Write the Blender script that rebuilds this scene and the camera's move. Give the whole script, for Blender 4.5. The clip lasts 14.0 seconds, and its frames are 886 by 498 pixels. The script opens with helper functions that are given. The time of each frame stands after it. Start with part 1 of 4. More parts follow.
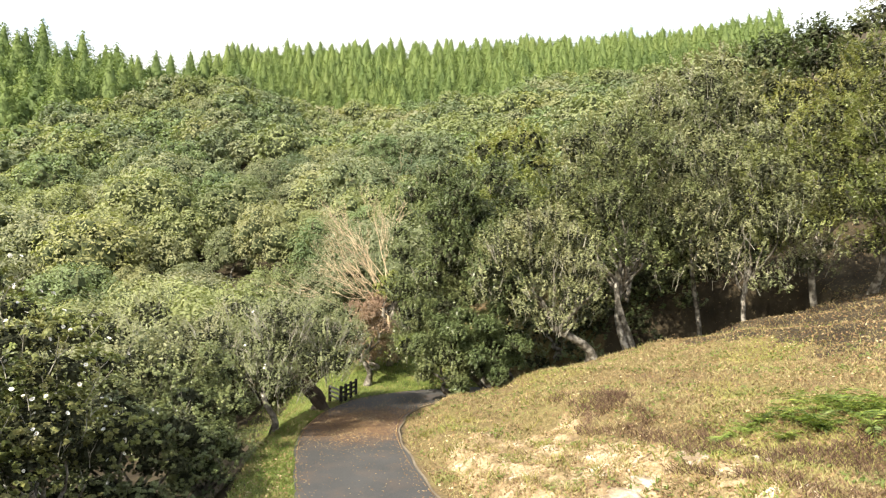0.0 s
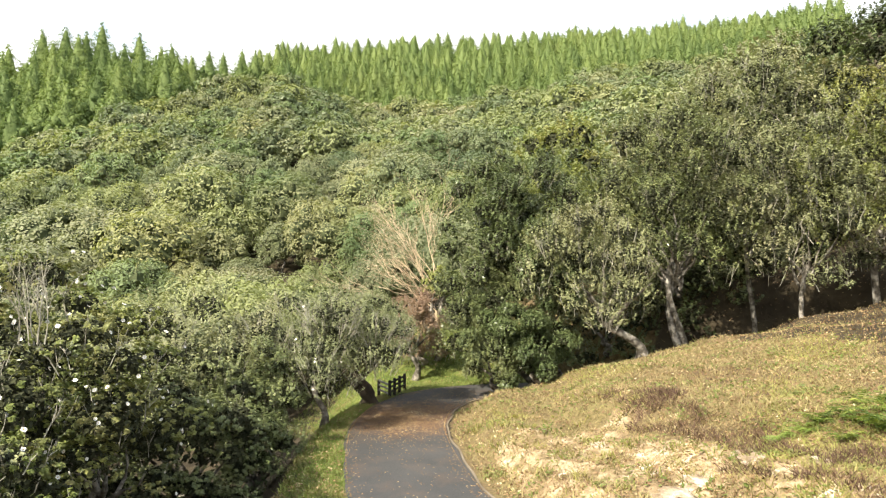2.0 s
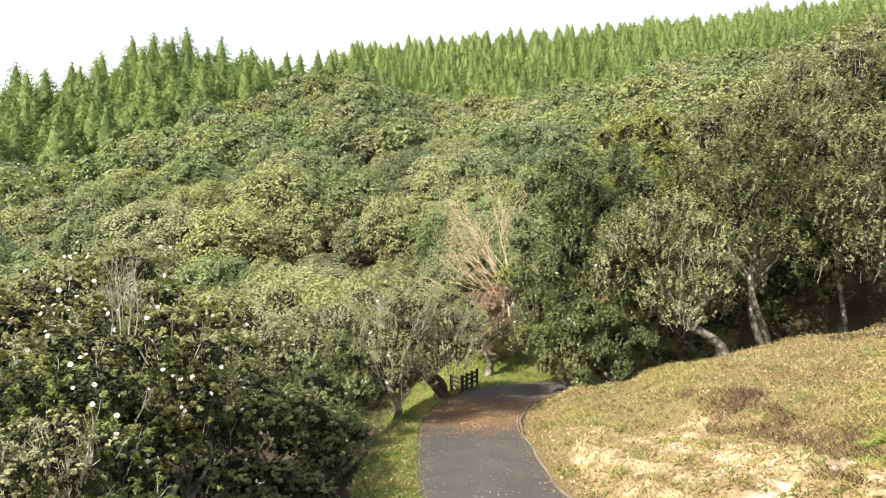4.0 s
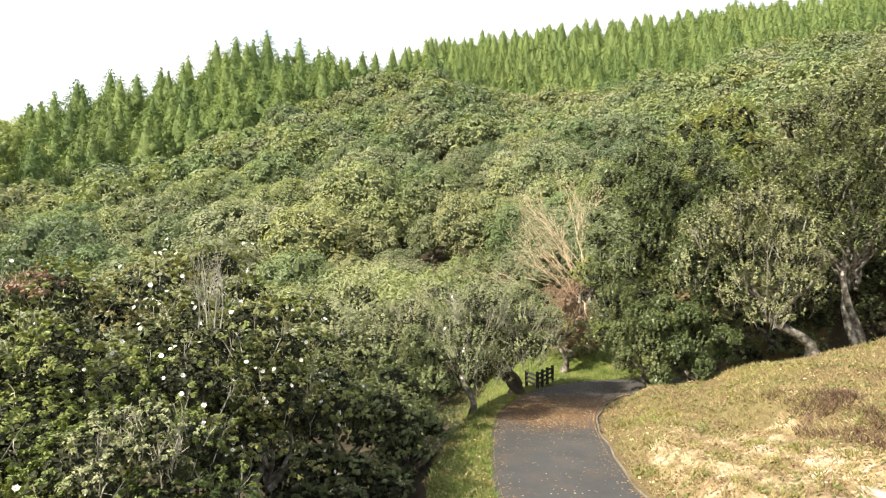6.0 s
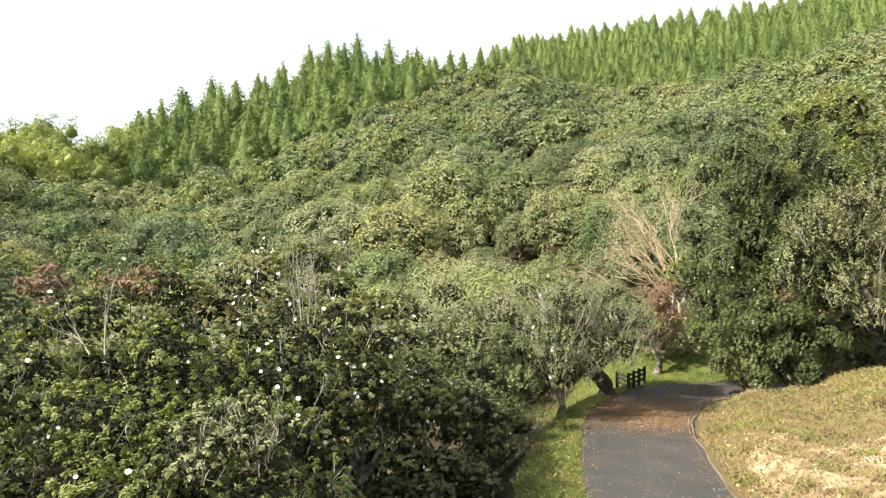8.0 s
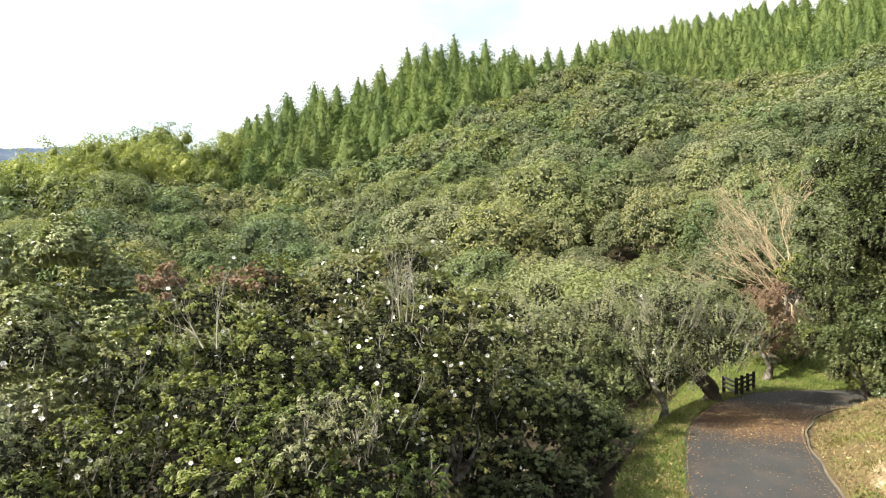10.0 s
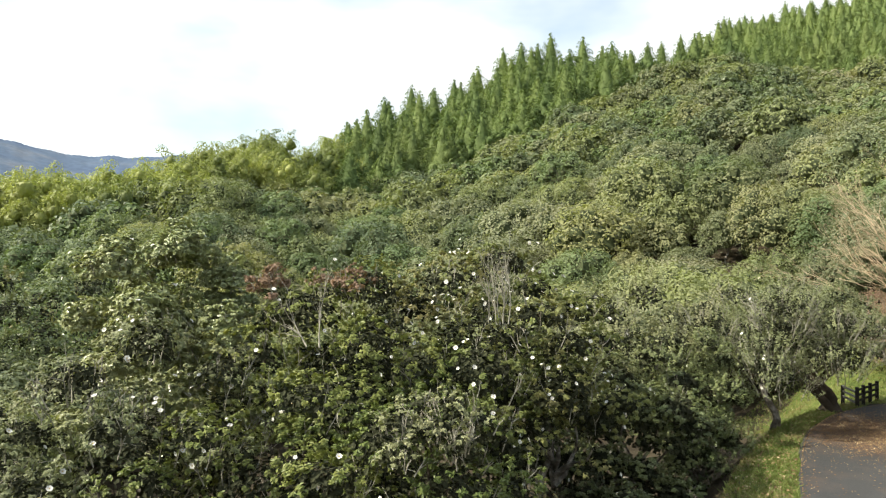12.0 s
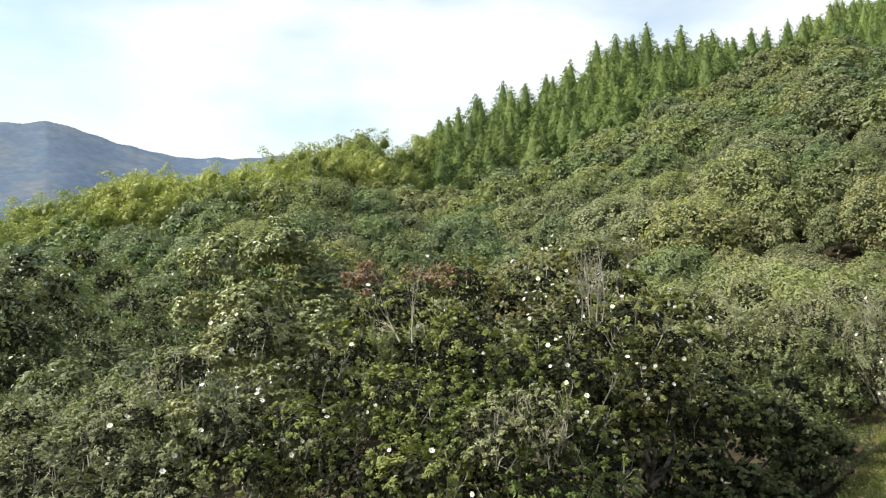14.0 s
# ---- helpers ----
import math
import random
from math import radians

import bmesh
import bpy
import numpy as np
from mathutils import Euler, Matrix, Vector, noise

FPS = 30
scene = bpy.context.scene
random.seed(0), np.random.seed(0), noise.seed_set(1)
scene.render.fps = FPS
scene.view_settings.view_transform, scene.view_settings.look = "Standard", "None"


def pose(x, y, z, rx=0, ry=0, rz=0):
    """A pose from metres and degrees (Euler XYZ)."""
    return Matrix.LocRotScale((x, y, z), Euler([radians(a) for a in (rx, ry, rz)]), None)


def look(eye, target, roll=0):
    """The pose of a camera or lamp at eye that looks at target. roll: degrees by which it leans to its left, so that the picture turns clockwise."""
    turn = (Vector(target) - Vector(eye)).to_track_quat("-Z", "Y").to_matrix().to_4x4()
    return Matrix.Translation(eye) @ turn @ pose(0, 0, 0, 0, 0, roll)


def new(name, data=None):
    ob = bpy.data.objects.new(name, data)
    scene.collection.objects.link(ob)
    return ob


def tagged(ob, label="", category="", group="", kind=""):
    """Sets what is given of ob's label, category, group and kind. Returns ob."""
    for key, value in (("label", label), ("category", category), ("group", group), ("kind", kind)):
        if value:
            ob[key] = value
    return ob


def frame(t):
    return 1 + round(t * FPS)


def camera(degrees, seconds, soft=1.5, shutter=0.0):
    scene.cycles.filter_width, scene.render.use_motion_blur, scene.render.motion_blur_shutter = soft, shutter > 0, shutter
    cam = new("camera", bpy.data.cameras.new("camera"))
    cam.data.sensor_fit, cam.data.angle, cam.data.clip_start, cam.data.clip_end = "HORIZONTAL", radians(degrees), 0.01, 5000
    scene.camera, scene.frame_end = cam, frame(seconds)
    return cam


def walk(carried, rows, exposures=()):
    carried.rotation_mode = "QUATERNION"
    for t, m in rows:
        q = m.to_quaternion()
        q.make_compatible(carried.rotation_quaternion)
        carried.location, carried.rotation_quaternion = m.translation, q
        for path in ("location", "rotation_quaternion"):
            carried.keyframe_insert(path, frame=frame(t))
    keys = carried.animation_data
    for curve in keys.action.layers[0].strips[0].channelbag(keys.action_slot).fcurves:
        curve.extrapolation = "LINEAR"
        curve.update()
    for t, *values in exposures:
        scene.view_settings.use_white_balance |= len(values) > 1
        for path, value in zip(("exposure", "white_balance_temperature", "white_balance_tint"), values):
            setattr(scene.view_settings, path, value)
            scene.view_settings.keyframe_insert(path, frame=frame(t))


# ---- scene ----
cam = camera(64.0, 14.0, soft=1.2)
EYE = Vector((0.0, 0.0, 5.0))
# seconds, yaw to the left, pitch up, lean to the right
TURNS = [
    (0.0, 0.0, 1.89, 0.14), (0.5, 0.49, 1.92, 0.15), (1.0, 1.34, 1.77, 0.17), (1.5, 2.59, 1.68, 0.18),
    (2.0, 3.86, 1.52, 0.18), (2.5, 5.22, 1.49, 0.16), (3.0, 6.71, 1.37, 0.11), (5.5, 14.19, 0.9, 0.11),
    (6.0, 15.71, 0.82, 0.13), (6.5, 17.24, 0.75, 0.1), (7.0, 19.0, 0.8, 0.05), (7.5, 20.82, 0.8, 0.07),
    (8.0, 22.79, 0.69, 0.1), (10.5, 32.53, 0.59, 0.06), (11.0, 34.48, 0.53, 0.09), (11.5, 36.43, 0.69, 0.09),
    (12.0, 38.37, 0.77, 0.1), (12.5, 40.19, 0.63, 0.14), (13.0, 42.06, 0.61, 0.16), (13.5, 43.97, 0.59, 0.15),
    (14.0, 45.76, 0.51, 0.12),
]
walk(cam, [(t, pose(EYE.x, EYE.y, EYE.z, 90 + p, r, y)) for t, y, p, r in TURNS],
     [(0.0, 1.2, 6650, 10), (8.0, 1.1, 6650, 9), (14.0, 0.6, 6400, 7)])

# ---- sky and sun ----
SUN_LEFT, SUN_UP = 139.0, 43.0
sun_way = Vector((-math.sin(radians(SUN_LEFT)) * math.cos(radians(SUN_UP)),
                  math.cos(radians(SUN_LEFT)) * math.cos(radians(SUN_UP)), math.sin(radians(SUN_UP))))
sun = new("sun", bpy.data.lights.new("sun", "SUN"))
sun.data.energy, sun.data.angle, sun.data.color = 5.0, radians(0.6), (1.0, 0.93, 0.80)
sun.matrix_world = look(sun_way * 60, (0, 0, 0))

world = bpy.data.worlds.new("sky")
scene.world = world
world.use_nodes = True
wn, wl = world.node_tree.nodes, world.node_tree.links
wn.clear()
w_out = wn.new("ShaderNodeOutputWorld")
w_bg = wn.new("ShaderNodeBackground")
w_sky = wn.new("ShaderNodeTexSky")
w_sky.sky_type, w_sky.sun_disc = "NISHITA", False
w_sky.sun_elevation, w_sky.sun_rotation = radians(SUN_UP), radians(-SUN_LEFT)
w_sky.air_density, w_sky.dust_density = 1.0, 1.6
w_map = wn.new("ShaderNodeMapping")
w_map.inputs["Scale"].default_value = (1.0, 1.0, 2.6)
w_co = wn.new("ShaderNodeTexCoord")
w_noise = wn.new("ShaderNodeTexNoise")
w_noise.inputs["Scale"].default_value, w_noise.inputs["Detail"].default_value = 1.7, 5.0
w_ramp = wn.new("ShaderNodeValToRGB")
w_ramp.color_ramp.elements[0].position, w_ramp.color_ramp.elements[1].position = 0.41, 0.60
w_mix = wn.new("ShaderNodeMix")
w_mix.data_type = "RGBA"
w_mix.inputs["B"].default_value = (7.6, 7.75, 7.9, 1)
wl.new(w_co.outputs["Generated"], w_map.inputs["Vector"])
wl.new(w_map.outputs["Vector"], w_noise.inputs["Vector"])
wl.new(w_noise.outputs["Fac"], w_ramp.inputs["Fac"])
wl.new(w_ramp.outputs["Color"], w_mix.inputs["Factor"])
w_gain = wn.new("ShaderNodeMix")
w_gain.data_type, w_gain.blend_type = "RGBA", "MULTIPLY"
w_gain.inputs["Factor"].default_value, w_gain.inputs["B"].default_value = 1.0, (1.75, 1.65, 1.45, 1)
wl.new(w_sky.outputs["Color"], w_gain.inputs["A"])
wl.new(w_gain.outputs["Result"], w_mix.inputs["A"])
wl.new(w_mix.outputs["Result"], w_bg.inputs["Color"])
w_bg.inputs["Strength"].default_value = 0.1
wl.new(w_bg.outputs["Background"], w_out.inputs["Surface"])


# ---- materials ----
def node_material(name):
    m = bpy.data.materials.new(name)
    m.use_nodes = True
    n, l = m.node_tree.nodes, m.node_tree.links
    n.clear()
    return m, n, l, n.new("ShaderNodeOutputMaterial")


def noise_node(n, l, scale, detail=4.0, space="Object", rough=0.55):
    """A noise at so many waves a metre, in world or object space."""
    if space == "World":
        co = n.new("ShaderNodeNewGeometry").outputs["Position"]
    else:
        co = n.new("ShaderNodeTexCoord").outputs["Object"]
    t = n.new("ShaderNodeTexNoise")
    t.inputs["Scale"].default_value, t.inputs["Detail"].default_value = scale, detail
    t.inputs["Roughness"].default_value = rough
    l.new(co, t.inputs["Vector"])
    return t.outputs["Fac"]


def ramp_node(n, l, fac, stops):
    r = n.new("ShaderNodeValToRGB")
    e = r.color_ramp.elements
    while len(e) < len(stops):
        e.new(0.5)
    for k, (p, c) in zip(e, stops):
        k.position, k.color = p, (*c, 1)
    l.new(fac, r.inputs["Fac"])
    return r.outputs["Color"]


def math_node(n, l, op, a, b, clamp=False):
    q = n.new("ShaderNodeMath")
    q.operation, q.use_clamp = op, clamp
    for i, v in enumerate((a, b)):
        if isinstance(v, (int, float)):
            q.inputs[i].default_value = v
        else:
            l.new(v, q.inputs[i])
    return q.outputs[0]


def mix_node(n, l, fac, a, b, blend="MIX"):
    q = n.new("ShaderNodeMix")
    q.data_type, q.blend_type = "RGBA", blend
    for key, v in (("Factor", fac), ("A", a), ("B", b)):
        if isinstance(v, (int, float)):
            q.inputs[key].default_value = v
        elif isinstance(v, tuple):
            q.inputs[key].default_value = (*v, 1)
        else:
            l.new(v, q.inputs[key])
    return q.outputs["Result"]


def leaf_material(name, stops, rough=0.42, through_part=0.22, patch=0.35, patch_colour=(0.10, 0.09, 0.03), gloss=0.5, each=0.24, whole=0.4):
    """Leaves: a colour for each leaf and each tree, lighter patches, some light through the blade."""
    m, n, l, out = node_material(name)
    geo = n.new("ShaderNodeNewGeometry")
    info = n.new("ShaderNodeObjectInfo")
    big = noise_node(n, l, patch, 3.0, "World")
    f = math_node(n, l, "MULTIPLY", geo.outputs["Random Per Island"], each)
    f = math_node(n, l, "ADD", f, math_node(n, l, "MULTIPLY", info.outputs["Random"], whole))
    f = math_node(n, l, "ADD", f, math_node(n, l, "MULTIPLY", math_node(n, l, "SUBTRACT", big, 0.35), 0.75), True)
    col = ramp_node(n, l, f, stops)
    wide = noise_node(n, l, patch * 0.45, 2.0, "World")
    dry = ramp_node(n, l, wide, [(0.52, (0, 0, 0)), (0.66, (1, 1, 1))])
    col = mix_node(n, l, math_node(n, l, "MULTIPLY", dry, 0.6), col, patch_colour)
    b = n.new("ShaderNodeBsdfPrincipled")
    b.inputs["Roughness"].default_value = rough
    b.inputs["Specular IOR Level"].default_value = gloss
    l.new(col, b.inputs["Base Color"])
    t = n.new("ShaderNodeBsdfTranslucent")
    l.new(mix_node(n, l, 1.0, col, (1.5, 1.6, 0.7), "MULTIPLY"), t.inputs["Color"])
    s = n.new("ShaderNodeMixShader")
    s.inputs["Fac"].default_value = through_part
    l.new(b.outputs[0], s.inputs[1])
    l.new(t.outputs[0], s.inputs[2])
    l.new(s.outputs[0], out.inputs["Surface"])
    return m


def solid_material(name, stops, scale, rough=0.85, bump=0.3, bump_scale=None, space="Object", detail=6.0, fine=None):
    """A grainy surface: colours by a noise, a second finer noise, relief."""
    m, n, l, out = node_material(name)
    col = ramp_node(n, l, noise_node(n, l, scale, detail, space), stops)
    grain = noise_node(n, l, fine or scale * 9, 5.0, space)
    col = mix_node(n, l, 0.55, col, ramp_node(n, l, grain, [(0.25, (0.35, 0.35, 0.35)), (0.75, (1, 1, 1))]), "MULTIPLY")
    b = n.new("ShaderNodeBsdfPrincipled")
    b.inputs["Roughness"].default_value = rough
    b.inputs["Specular IOR Level"].default_value = 0.3
    l.new(col, b.inputs["Base Color"])
    bp = n.new("ShaderNodeBump")
    bp.inputs["Strength"].default_value, bp.inputs["Distance"].default_value = bump, 0.03
    l.new(noise_node(n, l, bump_scale or scale * 6, 6.0, space), bp.inputs["Height"])
    l.new(bp.outputs["Normal"], b.inputs["Normal"])
    l.new(b.outputs[0], out.inputs["Surface"])
    return m


HILL_HUES = [
    leaf_material("olive_hill_leaves", [(0.0, (0.106, 0.133, 0.06324)), (0.4, (0.184, 0.21, 0.0932)), (1.0, (0.33, 0.343, 0.1637))], 0.5, 0.2, 0.12, (0.266, 0.248, 0.1359), 0.16, 0.12, 0.5),
    leaf_material("green_hill_leaves", [(0.0, (0.083, 0.123, 0.05939)), (0.4, (0.148, 0.195, 0.08774)), (1.0, (0.272, 0.317, 0.1519))], 0.5, 0.2, 0.12, (0.208, 0.229, 0.1124), 0.16, 0.12, 0.5),
    leaf_material("dark_hill_leaves", [(0.0, (0.0733, 0.101, 0.05628)), (0.4, (0.13, 0.163, 0.08614)), (1.0, (0.24, 0.266, 0.1477))], 0.45, 0.2, 0.12, (0.189, 0.194, 0.1044), 0.18, 0.12, 0.5),
    leaf_material("grey_hill_leaves", [(0.0, (0.112, 0.129, 0.0749)), (0.4, (0.193, 0.208, 0.1166)), (1.0, (0.337, 0.343, 0.2065))], 0.5, 0.2, 0.12, (0.279, 0.258, 0.1626), 0.16, 0.12, 0.5),
    leaf_material("yellow_hill_leaves", [(0.0, (0.116, 0.139, 0.06067)), (0.4, (0.195, 0.219, 0.09095)), (1.0, (0.328, 0.343, 0.1573))], 0.5, 0.25, 0.12, (0.286, 0.267, 0.1284), 0.16, 0.12, 0.5),
]
M_CEDAR = leaf_material("cedar_needles", [(0, (0.068, 0.108, 0.04)), (0.4, (0.128, 0.178, 0.06)), (0.7, (0.182, 0.233, 0.077)), (1, (0.255, 0.302, 0.102))], 0.7, 0.18, 0.06, (0.185, 0.22, 0.075), 0.15, 0.2, 0.45)
M_BAMBOO = leaf_material("bamboo_leaves", [(0, (0.105, 0.135, 0.045)), (0.5, (0.225, 0.26, 0.082)), (1, (0.39, 0.41, 0.13))], 0.5, 0.25, 0.15, (0.33, 0.345, 0.105), 0.25, 0.2, 0.6)
M_CAMELLIA = leaf_material("camellia_leaves", [(0, (0.07, 0.102, 0.03)), (0.4, (0.142, 0.176, 0.05)), (0.75, (0.232, 0.246, 0.075)), (1, (0.37, 0.35, 0.13))], 0.42, 0.16, 0.5, (0.285, 0.228, 0.115), 0.22)
M_LIGHTLEAF = leaf_material("pale_leaves", [(0, (0.1375, 0.165, 0.075)), (0.4, (0.2937, 0.325, 0.15)), (1, (0.55, 0.5687, 0.3))], 0.32, 0.12, 0.5, (0.33, 0.33, 0.155), 0.45)
M_DARKLEAF = leaf_material("dark_leaves", [(0.0, (0.066, 0.094, 0.039)), (0.5, (0.13, 0.16, 0.062)), (1.0, (0.27, 0.28, 0.115))], 0.32, 0.08, 0.5, (0.181, 0.185, 0.07765), 0.35)
M_GREYLEAF = leaf_material("olive_leaves", [(0.0, (0.128, 0.15, 0.075)), (0.4, (0.23, 0.245, 0.12)), (1.0, (0.42, 0.415, 0.225))], 0.5, 0.12, 0.5, (0.315, 0.279, 0.179), 0.25)
M_YELLOWLEAF = leaf_material("yellow_green_leaves", [(0.0, (0.108, 0.138, 0.046)), (0.4, (0.194, 0.22, 0.069)), (1.0, (0.367, 0.374, 0.127))], 0.4, 0.25, 0.5, (0.281, 0.253, 0.103))
M_RUST = leaf_material("withered_leaves", [(0.0, (0.17, 0.115, 0.08)), (0.5, (0.33, 0.23, 0.165)), (1.0, (0.52, 0.385, 0.29))], 0.8, 0.15, 0.5, (0.38, 0.28, 0.19), 0.2)
M_BARK = solid_material("grey_bark", [(0.34, (0.0546, 0.0456, 0.0333)), (0.48, (0.156, 0.137, 0.107)), (0.62, (0.39, 0.357, 0.303))], 4.5, 0.85, 0.8)
M_DARKBARK = solid_material("dark_bark", [(0.3, (0.035, 0.028, 0.02)), (0.7, (0.11, 0.085, 0.06))], 3.0, 0.9, 0.7)
# dark colour that paints the shade between leaves onto the inner leaf layer
M_INNER_SHADE = solid_material("inner_leaf_shade", [(0.3, (0.022, 0.025, 0.011)), (0.7, (0.055, 0.06, 0.026))], 2.0, 0.95, 1.0)
# crown cores of the hillside trees, darkened in colour for shade in the gaps
M_CORE_SHADE = solid_material("crown_core_shade", [(0.3, (0.06, 0.075, 0.034)), (0.7, (0.12, 0.14, 0.06))], 2.0, 0.95, 1.0)
M_DRYWOOD = solid_material("bleached_twigs", [(0.3, (0.50, 0.37, 0.23)), (0.7, (0.70, 0.56, 0.38))], 1.5, 0.8, 0.3)
M_PALETWIG = solid_material("pale_twigs", [(0.3, (0.26, 0.24, 0.18)), (0.7, (0.46, 0.44, 0.36))], 1.5, 0.8, 0.3)


# ---- mesh helpers ----
def mesh_of(name, verts, faces, materials, slots=None, smooth=False):
    """A mesh from arrays; all faces have the same number of corners."""
    verts, faces = np.asarray(verts, np.float32), np.asarray(faces, np.int32)
    me = bpy.data.meshes.new(name)
    k = faces.shape[1]
    me.vertices.add(len(verts))
    me.vertices.foreach_set("co", verts.ravel())
    me.loops.add(faces.size)
    me.loops.foreach_set("vertex_index", faces.ravel())
    me.polygons.add(len(faces))
    me.polygons.foreach_set("loop_start", np.arange(0, faces.size, k, dtype=np.int32))
    me.polygons.foreach_set("use_smooth", np.full(len(faces), smooth))
    for m in materials:
        me.materials.append(m)
    if slots is not None:
        me.polygons.foreach_set("material_index", np.asarray(slots, np.int32))
    me.update(calc_edges=True)
    me.validate()
    return me


def child(name, data, parent, label=""):
    ob = new(name, data)
    ob.parent = parent
    if label:
        tagged(ob, label)
    return ob


def unit(v):
    return v / np.maximum(np.linalg.norm(v, axis=1, keepdims=True), 1e-9)


def on_sphere(rng, n):
    return unit(rng.normal(size=(n, 3)))


def leaf_quads(rng, centres, outward, size, aspect=0.5, spread=0.8, lift=0.35):
    """A pointed blade at each centre, facing roughly outward and up."""
    n = len(centres)
    normal = unit(outward + spread * rng.normal(size=(n, 3)) * 0.6 + np.array([0, 0, lift]))
    a = unit(np.cross(normal, rng.normal(size=(n, 3))))
    b = np.cross(normal, a)
    s = (size * rng.uniform(0.65, 1.25, n))[:, None]
    v = np.empty((n, 4, 3), np.float32)
    v[:, 0] = centres - a * s * 0.5
    v[:, 1] = centres + b * s * 0.5 * aspect + normal * s * 0.06
    v[:, 2] = centres + a * s * 0.5 - normal * s * 0.1
    v[:, 3] = centres - b * s * 0.5 * aspect + normal * s * 0.06
    return v.reshape(-1, 3), np.arange(4 * n, dtype=np.int32).reshape(n, 4)


def leaf_tris(rng, centres, outward, size, aspect=0.6, spread=0.8, lift=0.35):
    """Plain pointed blades, for crowns that stay far off."""
    v, f = leaf_quads(rng, centres, outward, size, aspect, spread, lift)
    return np.ascontiguousarray(v.reshape(-1, 4, 3)[:, [0, 1, 2]]).reshape(-1, 3) , np.arange(3 * len(f), dtype=np.int32).reshape(-1, 3)


def halved(quads):
    q = np.asarray(quads)
    return np.concatenate([q[:, [0, 1, 2]], q[:, [0, 2, 3]]])


def join_arrays(pairs):
    vs, fs, at = [], [], 0
    for v, f in pairs:
        vs.append(v)
        fs.append(np.asarray(f) + at)
        at += len(v)
    return np.concatenate(vs), np.concatenate(fs)


def tubes(paths, sides=5):
    """Tapered round branches: each path is a list of (x, y, z, radius)."""
    pairs = []
    ring = np.linspace(0, 2 * np.pi, sides, endpoint=False)
    for path in paths:
        p = np.asarray(path, float)
        c, r = p[:, :3], p[:, 3]
        d = unit(np.gradient(c, axis=0))
        side = np.cross(d, [0.31, 0.17, 0.93])
        side = unit(side + 1e-6)
        up = np.cross(side, d)
        v = c[:, None] + r[:, None, None] * (np.cos(ring)[None, :, None] * side[:, None] + np.sin(ring)[None, :, None] * up[:, None])
        m = len(p)
        f = [(i * sides + j, i * sides + (j + 1) % sides, (i + 1) * sides + (j + 1) % sides, (i + 1) * sides + j)
             for i in range(m - 1) for j in range(sides)]
        pairs.append((v.reshape(-1, 3), f))
    return join_arrays(pairs)


def branch(rng, start, way, length, radius, bends=4, wander=0.25, rise=0.1):
    """One crooked limb as a path."""
    p, d, path = np.array(start, float), np.array(way, float), []
    d /= np.linalg.norm(d)
    for i in range(bends + 1):
        path.append((*p, radius * (1 - 0.78 * i / bends)))
        p = p + d * length / bends
        d = d + rng.normal(size=3) * wander + np.array([0, 0, rise])
        d /= np.linalg.norm(d)
    return path


def blob_core(rng, blobs, shrink=0.72, most=12, around=6, rows=4):
    """The close inside of a crown: rough lumps, one a blob."""
    pairs = []
    u, w = np.meshgrid(np.linspace(0, 2 * np.pi, around, endpoint=False), np.linspace(0.12, np.pi - 0.4, rows))
    d = np.stack([np.cos(u) * np.sin(w), np.sin(u) * np.sin(w), np.cos(w)], -1).reshape(-1, 3)
    f = [(i * around + j, (i + 1) * around + j, (i + 1) * around + (j + 1) % around, i * around + (j + 1) % around) for i in range(rows - 1) for j in range(around)]
    for x, y, z, r, sq in sorted(blobs, key=lambda q: -q[3])[:most]:
        q = d * (r * shrink * rng.uniform(0.78, 1.1, (len(d), 1))) * np.array([1, 1, sq])
        pairs.append((q + np.array([x, y, z]), f))
    return join_arrays(pairs)


def crown_points(rng, blobs, n, depth=0.3, under=-0.35, power=2.0):
    """Points with outward ways in the outer shell of a heap of blobs."""
    b = np.asarray(blobs, float)
    w = b[:, 3] ** power
    m = n * 6
    pick = rng.choice(len(b), m, p=w / w.sum())
    d = on_sphere(rng, m)
    d[:, 2] = np.where(d[:, 2] < under, -d[:, 2], d[:, 2])
    rr = b[pick, 3] * (1 + 0.06 * rng.normal(size=m) - depth * rng.random(m) ** 2.2)
    sq = np.stack([np.ones(m), np.ones(m), b[pick, 4]], 1)
    p = b[pick, :3] + d * rr[:, None] * sq
    inside = np.zeros(m, bool)
    for k in range(len(b)):
        q = (p - b[k, :3]) / np.array([1, 1, b[k, 4]])
        inside |= (np.linalg.norm(q, axis=1) < b[k, 3] * 0.74) & (pick != k)
    keep = np.where(~inside)[0][:n]
    return p[keep], d[keep]


def tufts(rng, p, d, count, reach, stretch=0.0):
    """Leaves in small domes at the ends of shoots that point outward and up; a stretch draws them out along the shoot."""
    n = len(p)
    w = unit(d + np.array([0, 0, 0.55 + stretch * 0.5]) + rng.normal(size=p.shape) * 0.3)
    o = unit(rng.normal(size=(n, count, 3)) + w[:, None] * 0.9)
    r = reach * rng.uniform(0.55, 1.25, (n, 1, 1)) * rng.uniform(0.35, 1.0, (n, count, 1))
    q = p[:, None] + o * r * np.array([1, 1, 0.8]) + w[:, None] * rng.uniform(-0.5, 1.0, (n, count, 1)) * reach * stretch
    out = unit((o * 0.75 + w[:, None] * 0.5).reshape(-1, 3))
    return q.reshape(-1, 3), out


